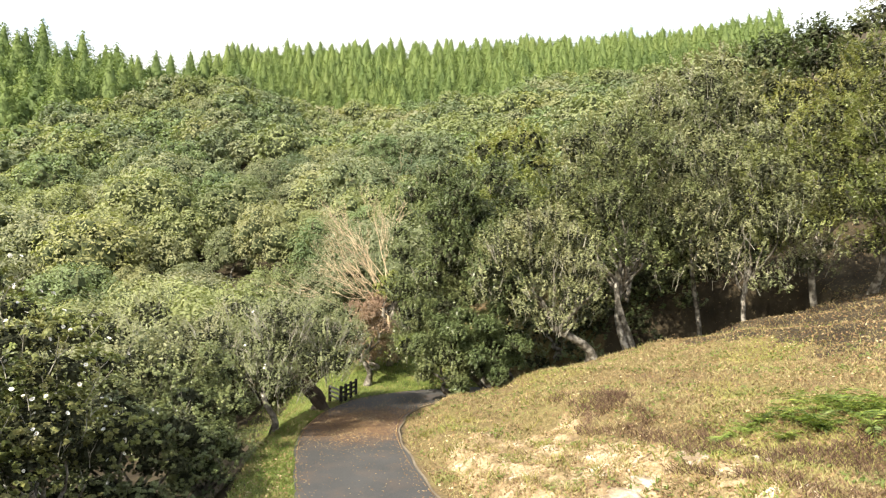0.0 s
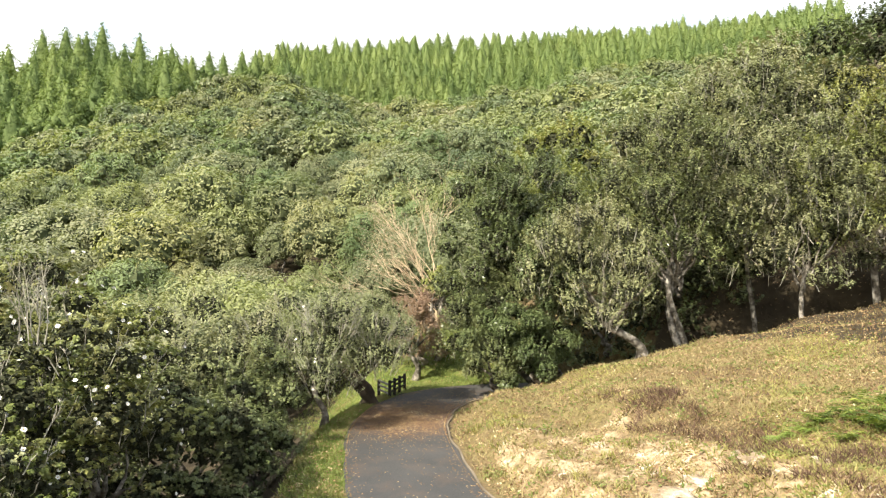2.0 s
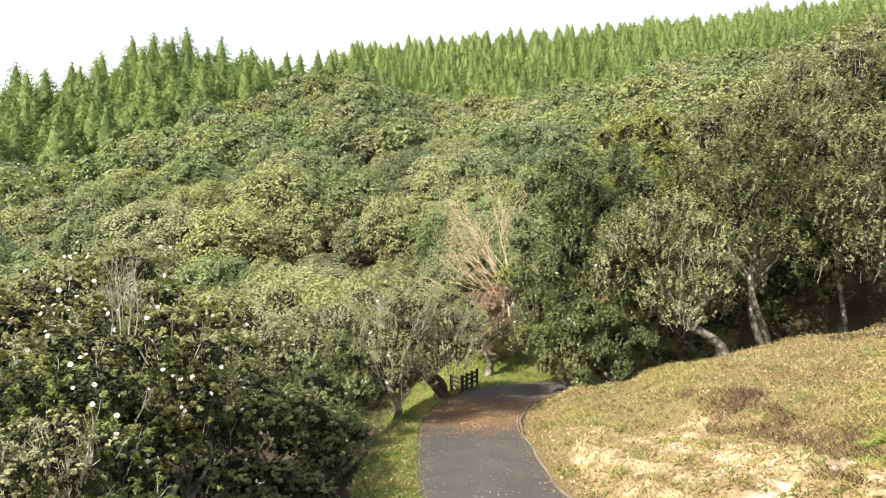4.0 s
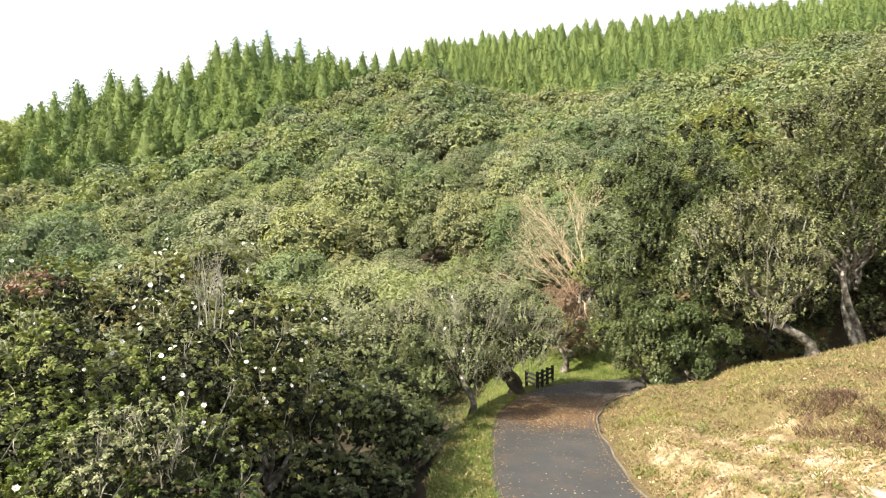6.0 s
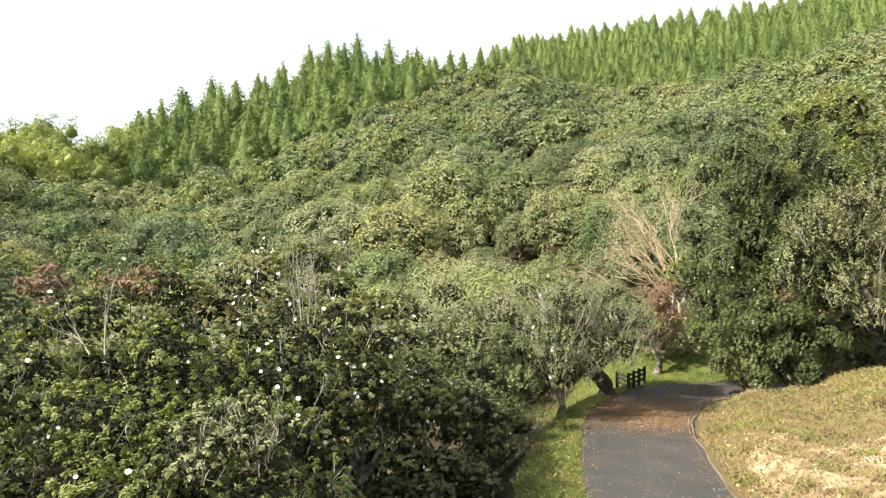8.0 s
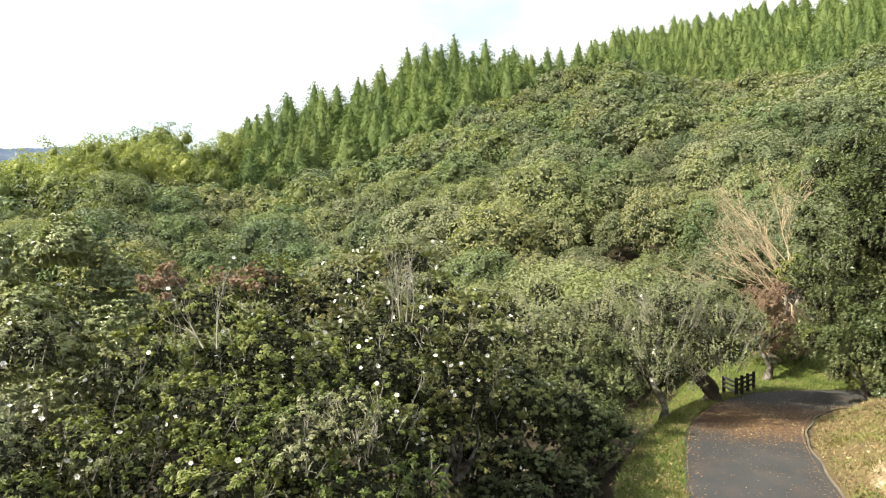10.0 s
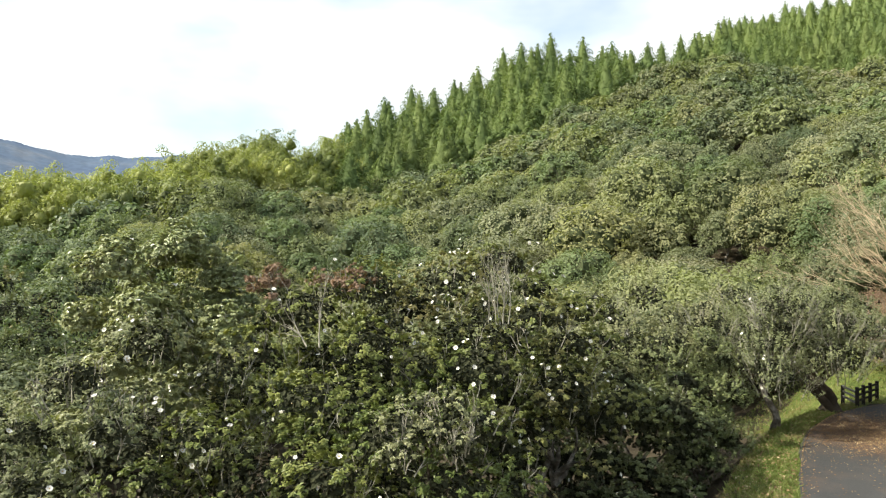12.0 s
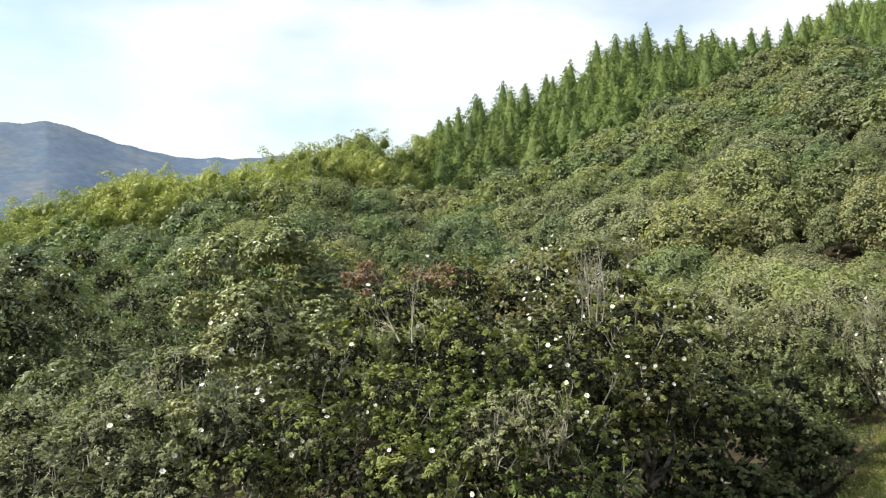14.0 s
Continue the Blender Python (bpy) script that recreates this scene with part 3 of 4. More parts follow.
# planted cedars on the ridge
def cedar_template(k, quads, size, lumps):
    """A blunt convex cone of drooping lumps in whorls."""
    rng = np.random.default_rng(80 + k)
    h, w = (13.0, 11.6, 14.0, 12.4)[k], (4.2, 3.9, 4.4, 4.3)[k]
    blobs = []
    for i in range(54):
        t = ((i + 0.5) / 54) ** 1.15
        a = 2.4 * i + rng.uniform(-0.5, 0.5)
        ring = w * 1.15 * (1 - t) ** 0.7 * (0.82 + 0.18 * min(1, t * 5)) * rng.uniform(0.88, 1.1)
        r = max(0.34, ring * 0.34 * rng.uniform(0.8, 1.25))
        blobs.append((math.cos(a) * (ring - r * 0.7), math.sin(a) * (ring - r * 0.7), 1.0 + t * (h - 1.8), r, 0.95))
    for t in (0.12, 0.3, 0.48, 0.66, 0.82):
        blobs.append((0, 0, 1.0 + t * (h - 1.8), w * (1 - t) ** 0.78 * 0.86, 1.1))
    blobs.append((rng.uniform(-0.1, 0.1), 0, h - 1.0, 0.42, 1.3))
    p, d = crown_points(rng, blobs, quads, 0.15, -0.35, 1.25)
    lv, lf = leaf_tris(rng, p, d, size * 1.3, 0.85, 0.2, 0.45)
    spire = [(0, 0, h * 0.25, w * 0.5), (0, 0, h * 0.5, w * 0.36), (0, 0, h * 0.75, w * 0.17), (0, 0, h * 0.86, w * 0.08), (0, 0, h - 1.2, 0.04)]
    cv, cf = join_arrays([blob_core(rng, blobs, 0.68, lumps, 6, 4), tubes([spire], 7)])
    cf = halved(cf)
    v, f = join_arrays([(lv, lf), (cv, cf)])
    crown = mesh_of("crown", v, f, [M_CEDAR, M_CEDAR], np.concatenate([np.zeros(len(lf)), np.ones(len(cf))]), smooth=True)
    return crown, mesh_of("trunk", *tubes([[(0, 0, -0.4, 0.26), (0, 0, 2.5, 0.21), (0, 0, h * 0.6, 0.1)]], 6), [M_DARKBARK])


CEDARS = [cedar_template(k, 2500, 0.33, 26) for k in range(4)]
FAR_CEDARS = [cedar_template(k, 720, 0.5, 14) for k in range(4)]
rng = np.random.default_rng(11)
far_pairs, far_slots, placed = [], [], 0
spots = scatter_grid(rng, 5.4, lambda a: land(a, 3) - 1, 248, 15.5, 46.5) + scatter_grid(rng, 4.5, lambda a: land(a, 3) - 1, 248, -26, 15.5)
for px, py, r, left in sorted(spots, key=lambda q: q[2]):
    edge, ridge = land(left, 3), land(left, 5)
    if r > ridge + 3 or (17 < left < 24 and r < ridge - 14):
        continue
    k, turn = int(rng.integers(0, 4)), rng.uniform(0, 360)
    s = rng.uniform(0.86, 1.05) if left > 24 else rng.uniform(0.62, 0.84) if left > 15.5 else rng.uniform(0.62, 0.82)
    if placed < 290:
        place_tree("cedar", px, py, "tall conical green cedar in a planted stand along the ridge", "cedar tree", "cedars on the ridge", *CEDARS[k], turn, s, 0.3)
        placed += 1
    else:
        pair, slot = moved_arrays(FAR_CEDARS[k][0], px, py, gz(px, py) - 0.3, turn, s)
        far_pairs.append(pair)
        far_slots.append(slot)
tagged(new("far_cedars", mesh_of("far_cedars", *join_arrays(far_pairs), [M_CEDAR, M_CEDAR], np.concatenate(far_slots), True)),
       "bright green planted cedars on the upper ridge", "cedar woods", kind="stuff")


# bamboo grove on the low shoulder of the ridge
def bamboo_template(k):
    """A clump of culms, each with a nodding plume of leaves."""
    rng = np.random.default_rng(120 + k)
    paths, pairs, slots = [], [], []
    for c in range(5):
        a = 1.257 * c + rng.uniform(-0.4, 0.4)
        base = np.array([math.cos(a), math.sin(a), 0]) * rng.uniform(0.6, 2.0)
        h, bow = rng.uniform(8.5, 12.5), rng.uniform(1.6, 3.4)
        path, plume = [], []
        for i in range(11):
            u = i / 10
            q = base + np.array([math.cos(a) * bow * u ** 3, math.sin(a) * bow * u ** 3, h * (u - 0.16 * u ** 4)])
            path.append((*q, 0.06 * (1 - 0.8 * u)))
            if i > 2:
                r = (1.5, 1.8, 1.9, 1.8, 1.5, 1.2, 0.85, 0.5)[i - 3] * rng.uniform(0.85, 1.2)
                plume.append((q[0] + rng.normal() * 0.35, q[1] + rng.normal() * 0.35, q[2] - 0.3, r, 0.95))
        paths.append(path)
        p, d = crown_points(rng, plume, 640, 0.25)
        lv, lf = leaf_tris(rng, p, d, 0.5, 0.55, 0.35, 0.15)
        cv, cf = blob_core(rng, plume, 0.6, 5, 5, 4)
        pairs += [(lv, lf), (cv, halved(cf))]
        slots += [np.zeros(len(lf)), np.ones(2 * len(cf))]
    return mesh_of("crown", *join_arrays(pairs), [M_BAMBOO, M_BAMBOO], np.concatenate(slots), True), mesh_of("trunk", *tubes(paths, 5), [M_BAMBOO])


BAMBOO = [bamboo_template(k) for k in range(3)]
rng = np.random.default_rng(13)
for px, py, r, left in scatter_grid(rng, 4.2, lambda a: land(a, 3) - 3, 150, 44.5, 86):
    if r > land(left, 5) + 2 or (left < 52 and rng.random() < 0.4):
        continue
    place_tree("bamboo_clump", px, py, "yellow-green bamboo clump with drooping feathery tips", "bamboo", "bamboo grove on the shoulder", *BAMBOO[int(rng.integers(0, 3))], rng.uniform(0, 360), rng.uniform(0.76, 1.12) * (0.85 if left < 58 or left > 74 else 1.0), 0.2)


# far mountain, with the blue of the haze put into its colour
M_MOUNT = solid_material("haze_blue_mountain", [(0.36, (0.085, 0.125, 0.20)), (0.5, (0.10, 0.145, 0.215)), (0.66, (0.15, 0.175, 0.215))], 0.011, 1.0, 0.0, space="World", fine=0.07)


def build_mountain():
    left = np.radians(np.linspace(44, 112, 420))
    deg = np.degrees(left)
    crest = np.interp(deg, [44, 55, 60, 65, 69, 72, 75, 79, 86, 95, 112], [7.5, 9.1, 8.6, 8.3, 8.8, 9.7, 10.4, 9.8, 10.5, 9, 6]) + 0.06 * np.sin(deg * 1.3) 
    v = []
    for k in range(14):
        u = k / 13
        dist = 1100 + 700 * u
        h = np.tan(np.radians(crest)) * 1800 * u ** 0.9 * (1 + (0.04 * np.sin(deg * 0.5 + u * 5) + 0.03 * np.sin(deg * 0.8 - u * 11)) * (1 - u)) - 30 + u ** 12 * (1.2 * np.sin(deg * 3.1) + 0.8 * np.sin(deg * 17.0) + 0.6 * np.sin(deg * 41.0))
        v.append(np.stack([-np.sin(left) * dist, np.cos(left) * dist, h + 5], 1))
    n = len(left)
    f = [(i * n + j, i * n + j + 1, (i + 1) * n + j + 1, (i + 1) * n + j) for i in range(13) for j in range(n - 1)]
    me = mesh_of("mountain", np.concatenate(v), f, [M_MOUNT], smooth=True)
    return tagged(new("mountain_backdrop", me), "distant wooded mountain beyond the valley, coloured blue for haze", "mountain", kind="structure")


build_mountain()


# near trees and bushes
def near_tree(name, left, dist, half, low, high, leaf, leaves, size, label, category, seed, blobs=14, foot=None, trunk_r=0.14, bark=None, stems=1, flat=0.8, twigs=0, flowers=0, group="", limbs=6, aspect=0.5, core=0.62, squash=1.0):
    """A tree by the bearing and distance of its crown, its half width, and its lowest and highest leaves above the road."""
    rng = np.random.default_rng(seed)
    x, y = at(left, dist)
    fx, fy = at(*foot) if foot else (x, y)
    z = gz(fx, fy)
    root = tagged(new(name), label, category, group)
    root.matrix_world = pose(fx, fy, z)
    dx, dy = x - fx, y - fy
    hp = [(a * squash + dx, b * squash + dy, c, r, sq) for a, b, c, r, sq in heap(rng, half, low - z, high - z, int(blobs * 1.1), flat, (0.2, 0.38), 0.6)]
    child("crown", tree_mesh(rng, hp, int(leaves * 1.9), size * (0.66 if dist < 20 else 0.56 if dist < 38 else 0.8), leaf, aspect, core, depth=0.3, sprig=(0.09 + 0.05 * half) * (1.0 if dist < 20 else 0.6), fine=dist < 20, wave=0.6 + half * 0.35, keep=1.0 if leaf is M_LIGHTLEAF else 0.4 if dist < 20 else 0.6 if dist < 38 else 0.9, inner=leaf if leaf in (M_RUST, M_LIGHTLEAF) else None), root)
    fork = max(0.5, (low - z) + 0.25 * (high - low))
    mains, boughs = trunk_paths(rng, fork, trunk_r, limbs, half * 0.9, (dx * 0.75, dy * 0.75), stems)
    for path in mains:
        child("trunk", mesh_of("trunk", *tubes([path], 8), [bark or M_BARK], smooth=True), root)
    for path in boughs:
        child("limb", mesh_of("limb", *tubes([path], 6), [bark or M_BARK], smooth=True), root)
    if twigs:
        p, d = crown_points(rng, hp, twigs, 0.1)
        paths = []
        for q, w in zip(p, d):
            w = w * 0.5 + np.array([0, 0, 0.9])
            ln = rng.uniform(0.5, 1.1) * half * 0.32
            paths.append(branch(rng, q - w * ln * 0.7, w, ln, 0.012, 3, 0.2, 0.0))
            for e in range(2):
                paths.append(branch(rng, q - w * ln * rng.uniform(0, 0.4), w + rng.normal(size=3) * 0.5, ln * 0.5, 0.008, 2, 0.2, 0.05))
        tw = mesh_of("brushwood", *tubes(paths, 3), [M_PALETWIG])
        tagged(child("brushwood", tw, root, "bare pale twigs"), kind="stuff")
    if flowers:
        p, d = crown_points(rng, hp, flowers, 0.0)
        for q, w in zip(p, d):
            ob = child("blossom", BLOSSOMS[int(rng.integers(0, 4))], root)
            way = Vector(w + rng.normal(size=3) * 0.35 + np.array([0, 0, 0.25]))
            ob.matrix_basis = Matrix.Translation(Vector(q + w * 0.22)) @ way.to_track_quat("Z", "Y").to_matrix().to_4x4() @ Matrix.Scale(rng.uniform(0.028, 0.044), 4)
    return root


M_PETAL = solid_material("white_petals", [(0.3, (0.72, 0.70, 0.60)), (0.7, (0.86, 0.85, 0.80))], 8.0, 0.6, 0.1)


def blossom_mesh(seed):
    """An open blossom of six cupped petals round a yellow middle."""
    rng = np.random.default_rng(seed)
    v, f, slot = [], [], []
    for k in range(6):
        t = k * math.pi / 3 + rng.uniform(-0.15, 0.15)
        e, g = np.array([math.cos(t), math.sin(t), 0]), np.array([-math.sin(t), math.cos(t), 0])
        up = np.array([0, 0, rng.uniform(0.2, 0.45)])
        v += [e * 0.05, e * 0.7 + g * 0.5 + up * 0.7, e * 1.1 + up, e * 0.7 - g * 0.5 + up * 0.7]
        f.append((4 * k, 4 * k + 3, 4 * k + 2, 4 * k + 1))
        slot.append(0)
    for k in range(4):
        t = k * math.pi / 2
        n = len(v)
        v += [(0, 0, 0.3), (0.2 * math.cos(t), 0.2 * math.sin(t), 0.16), (0.27 * math.cos(t + 0.78), 0.27 * math.sin(t + 0.78), 0.12), (0.2 * math.cos(t + 1.57), 0.2 * math.sin(t + 1.57), 0.16)]
        f.append((n, n + 1, n + 2, n + 3))
        slot.append(1)
    return mesh_of("blossom", v, f, [M_PETAL, M_STAMEN], slot)


M_STAMEN = solid_material("yellow_stamens", [(0.3, (0.45, 0.28, 0.04)), (0.7, (0.62, 0.42, 0.08))], 20.0, 0.8, 0.1)
BLOSSOMS = [blossom_mesh(k) for k in range(4)]


CAM = "camellia bush"
# the thicket of flowering camellias below the camera
near_tree("camellia", 59.8, 15.5, 2.05, 0.2, 5.65, M_LIGHTLEAF, 40000, 0.15, "tall camellia with glossy light green leaves and few white blossoms", CAM, 201, 18, flowers=18, twigs=40)
near_tree("camellia", 46, 14.2, 2.7, 0.0, 4.85, M_CAMELLIA, 17000, 0.12, "dense camellia bush with dark glossy leaves beside the gully", CAM, 202, 18, flowers=48, twigs=60)
near_tree("camellia", 36, 14.8, 2.7, 0.2, 5.3, M_CAMELLIA, 17000, 0.12, "camellia bush with many white blossoms and bare pale stems", CAM, 203, 18, flowers=260, twigs=90)
near_tree("camellia", 29.5, 15.5, 1.9, -0.5, 4.2, M_CAMELLIA, 11000, 0.12, "camellia bush with dark leaves and scattered white blossoms", CAM, 204, 14, flowers=80, twigs=30)
near_tree("camellia", 52, 11.2, 2.3, -0.8, 3.2, M_CAMELLIA, 15000, 0.11, "low spreading camellia bush with glossy green leaves", CAM, 205, 16, flowers=28, twigs=40)
near_tree("camellia", 41, 11.0, 2.2, -0.8, 3.0, M_CAMELLIA, 15000, 0.11, "low camellia bush with brown-tipped leaves over the gully", CAM, 206, 16, flowers=22, twigs=60)
near_tree("camellia", 61.8, 12.2, 2.2, -0.8, 4.1, M_GREYLEAF, 13000, 0.10, "thin-leaved grey-olive camellia with dry twigs and white blossoms", CAM, 207, 16, flowers=80, twigs=120)
near_tree("camellia", 73, 12.4, 2.0, -1.0, 2.5, M_GREYLEAF, 11000, 0.10, "thin-leaved olive camellia with many white blossoms", CAM, 208, 14, flowers=40, twigs=100)
near_tree("camellia", 80, 17, 2.6, -2.0, 2.0, M_GREYLEAF, 9000, 0.13, "olive-green camellia bush on the valley side", CAM, 209, 14, flowers=6, twigs=40)
near_tree("camellia", 72, 21, 2.8, -3.0, 1.6, M_GREYLEAF, 9000, 0.15, "olive-green camellia bush on the valley side", CAM, 210, 14, twigs=30)
# larger trees on the valley side
near_tree("valley_tree", 77, 38, 4.0, -4.8, 5.3, M_DARKLEAF, 9000, 0.2, "large dark evergreen tree on the valley side", "tree", 215, 20, group="trees on the valley side")
near_tree("valley_tree", 70.5, 33, 3.2, -4.6, 3.6, M_DARKLEAF, 8000, 0.18, "rounded dark evergreen tree on the valley side", "tree", 216, 18, group="trees on the valley side")
near_tree("valley_tree", 65.5, 36, 3.4, -4.4, 4.4, M_CAMELLIA, 8000, 0.18, "rounded evergreen tree on the valley side", "tree", 217, 18, group="trees on the valley side")
near_tree("valley_tree", 73.5, 44, 4.2, -4.4, 5.6, M_CAMELLIA, 8000, 0.22, "rounded evergreen tree further up the valley side", "tree", 218, 18, group="trees on the valley side")
# shaded bushes between the thicket and the lane
near_tree("shrub", 23.8, 18.5, 2.1, -1.4, 2.9, M_DARKLEAF, 13000, 0.13, "dark evergreen shrub in the shade beside the lane", "shrub", 220, 14, twigs=20)
near_tree("shrub", 19.2, 21.2, 1.8, -1.0, 2.9, M_DARKLEAF, 11000, 0.13, "dark evergreen shrub beside the grassy verge", "shrub", 221, 14, twigs=20)
# shrubs added to cover the ground with dark leaves where deep shade lies
near_tree("shrub", 27, 12.6, 1.5, -2.2, 0.5, M_DARKLEAF, 9000, 0.11, "low dark evergreen shrub added to fill the shaded gully", "shrub", 223, 12)
near_tree("shrub", 33, 11.4, 1.5, -2.2, 0.6, M_DARKLEAF, 9000, 0.11, "low dark evergreen shrub added to fill the shaded gully", "shrub", 224, 12)
near_tree("shrub", 21.8, 17.6, 1.5, -2.4, 0.9, M_DARKLEAF, 8000, 0.12, "low dark evergreen shrub added to darken the shaded gully edge", "shrub", 225, 12)
near_tree("shrub", 25.5, 15.2, 1.4, -2.4, 0.3, M_DARKLEAF, 8000, 0.12, "low dark evergreen shrub added to darken the shaded gully edge", "shrub", 226, 12)
near_tree("shrub", 18.6, 20.6, 1.1, -1.6, 0.6, M_DARKLEAF, 5000, 0.12, "low dark evergreen shrub added for the shade beside the grassy verge", "shrub", 227, 10)
near_tree("shrub", 38.5, 9.9, 1.5, -2.4, 0.7, M_DARKLEAF, 9000, 0.11, "low dark evergreen shrub added to fill the shade under the camellias", "shrub", 229, 12)
near_tree("shrub", 44, 9.6, 1.4, -2.4, 0.5, M_DARKLEAF, 9000, 0.11, "low dark evergreen shrub added to fill the shade under the camellias", "shrub", 232, 12)
near_tree("shrub", 29, 18.0, 2.0, -2.2, 1.6, M_DARKLEAF, 11000, 0.12, "dark evergreen shrub added to close the shaded gap under the camellias", "shrub", 233, 14)
near_tree("shrub", 35, 17.5, 2.0, -2.2, 1.6, M_DARKLEAF, 11000, 0.12, "dark evergreen shrub added to close the shaded gap under the camellias", "shrub", 234, 14)
near_tree("shrub", 30.5, 12.8, 1.4, -2.4, 0.5, M_DARKLEAF, 7000, 0.12, "low dark evergreen shrub added to darken the shaded gully edge", "shrub", 228, 12)
near_tree("shrub", 24, 23, 2.8, -1.0, 4.3, M_GREYLEAF, 10000, 0.15, "olive evergreen shrub with bare twigs behind the thicket", "shrub", 222, 14, twigs=60)
# two trees that lean over the lane at the bend
near_tree("roadside_tree", 13.6, 23.8, 2.9, 0.7, 4.2, M_GREYLEAF, 17000, 0.12, "wide olive camellia tree with pale branches leaning over the lane", "tree", 230, 18, foot=(13.6, 23.3), trunk_r=0.12, twigs=320, flowers=25, flat=0.65)
near_tree("roadside_tree", 10.3, 26.0, 1.95, 1.1, 4.0, M_GREYLEAF, 14000, 0.12, "dark-trunked evergreen tree arching over the bend of the lane", "tree", 231, 15, foot=(10.3, 26.3), trunk_r=0.2, bark=M_DARKBARK, stems=3, twigs=200, flat=0.65)
# bushes that hang over the edge of the bank
near_tree("shrub", -0.4, 26.9, 1.5, 0.0, 3.6, M_DARKLEAF, 14000, 0.15, "evergreen shrub hanging over the edge of the bank", "shrub", 235, 10)
near_tree("shrub", -3.6, 26.9, 1.4, 0.35, 3.8, M_DARKLEAF, 13000, 0.15, "evergreen shrub at the edge of the bank", "shrub", 236, 10)
# the grove on the bank
GROVE = "grove on the bank"
near_tree("grove_tree", 0.1, 29.2, 2.2, -0.6, 9.8, M_DARKLEAF, 30000, 0.15, "dense dark evergreen tree whose leaves reach the ground by the bend", "tree", 240, 26, foot=(-3.5, 27.5), flat=0.9, group=GROVE, twigs=110, core=0.8)
near_tree("grove_tree", -3.4, 28.6, 2.5, 0.0, 9.6, M_DARKLEAF, 30000, 0.15, "dense evergreen tree with leaves hanging to the bank", "tree", 252, 26, foot=(-5.5, 29.0), flat=0.9, group=GROVE, twigs=140, core=0.8)
near_tree("grove_tree", -7.5, 27.2, 2.45, 2.1, 7.4, M_GREYLEAF, 16000, 0.13, "grey-olive evergreen tree with a pale leaning trunk", "tree", 241, 22, foot=(-11.7, 27.0), trunk_r=0.2, flat=0.8, group=GROVE, twigs=220)
near_tree("grove_tree", -13.8, 30.8, 3.3, 2.9, 11.8, M_DARKLEAF, 20000, 0.16, "evergreen tree with two pale stems on the grassy bank", "tree", 242, 26, foot=(-14.5, 30.0), trunk_r=0.19, stems=2, group=GROVE, twigs=60)
near_tree("grove_tree", -19.5, 34.0, 3.9, 4.2, 14.2, M_GREYLEAF, 17000, 0.17, "tall olive evergreen tree with thin crooked trunk", "tree", 243, 24, foot=(-19.4, 34.0), trunk_r=0.13, group=GROVE, twigs=200)
near_tree("grove_tree", -23.8, 31.5, 3.2, 3.1, 11.0, M_GREYLEAF, 17000, 0.15, "olive evergreen tree with low drooping leaves and thin trunk", "tree", 244, 22, foot=(-22.0, 32.0), trunk_r=0.13, group=GROVE, twigs=160)
near_tree("grove_tree", -28.3, 32.5, 3.3, 4.2, 13.2, M_YELLOWLEAF, 17000, 0.16, "yellow-green evergreen tree with a short forked trunk", "tree", 245, 22, foot=(-26.5, 33.0), trunk_r=0.18, group=GROVE, twigs=90)
near_tree("grove_tree", -33.5, 31.0, 3.4, 5.2, 14.0, M_YELLOWLEAF, 17000, 0.16, "yellow-green evergreen tree with slanting forked stems", "tree", 246, 22, foot=(-30.9, 34.0), trunk_r=0.14, stems=2, group=GROVE, twigs=70)
near_tree("grove_tree", -27.0, 49, 4.8, 9, 20.5, M_DARKLEAF, 11000, 0.26, "tall dense dark green tree behind the grove", "tree", 247, 20, group=GROVE)
near_tree("grove_tree", -34.5, 46, 5.0, 8, 20.5, M_GREYLEAF, 11000, 0.25, "tall thin-leaved olive tree behind the grove", "tree", 248, 20, group=GROVE, twigs=120)
near_tree("grove_tree", -21.0, 46, 5.0, 7, 18.4, M_GREYLEAF, 11000, 0.25, "tall olive tree with bare pale twigs behind the grove", "tree", 249, 20, group=GROVE, twigs=240)
near_tree("grove_tree", -14.0, 43, 4.6, 4, 15.0, M_GREYLEAF, 11000, 0.24, "olive evergreen tree in the grove", "tree", 250, 20, group=GROVE, twigs=100)
near_tree("grove_tree", -5.5, 39, 4.2, 1.5, 13.0, M_YELLOWLEAF, 11000, 0.22, "evergreen tree in the grove", "tree", 251, 20, group=GROVE, twigs=40)
# added shrubs that make the deep shade behind the trunks dark
for k, (left, dist, half, top) in enumerate([(-9, 33, 2.6, 5.5), (-13, 35, 2.8, 6.5), (-16.5, 37, 2.8, 7.5), (-20, 39.5, 3.2, 9.0), (-25.5, 42, 3.2, 10.0), (-31, 43, 3.4, 11.0), (-36, 42, 3.4, 12.0)]):
    near_tree("shade_fill_shrub", left, dist, half, top - 6.5, top, M_DARKLEAF, 4200, 0.26, "dark evergreen shrub added to fill the shade under the grove", "shrub", 260 + k, 14, core=0.85, group="undergrowth of the grove")


# a bare bleached tree beyond the bend
def bare_limbs(rng, start, way, length, radius, depth, spread, out):
    path = branch(rng, start, way, length, radius, 4, 0.13, 0.03)
    out.append(path)
    if depth == 0:
        return
    for k in range(6 if depth > 1 else 4):
        i = int(rng.integers(1, 5))
        q = np.array(path[i][:3])
        w = np.array(path[min(i + 1, 4)][:3]) - np.array(path[i - 1][:3])
        w = w / np.linalg.norm(w) + rng.normal(size=3) * spread
        bare_limbs(rng, q, w, length * rng.uniform(0.45, 0.7), max(path[i][3] * 0.7, radius * 0.35), depth - 1, spread, out)


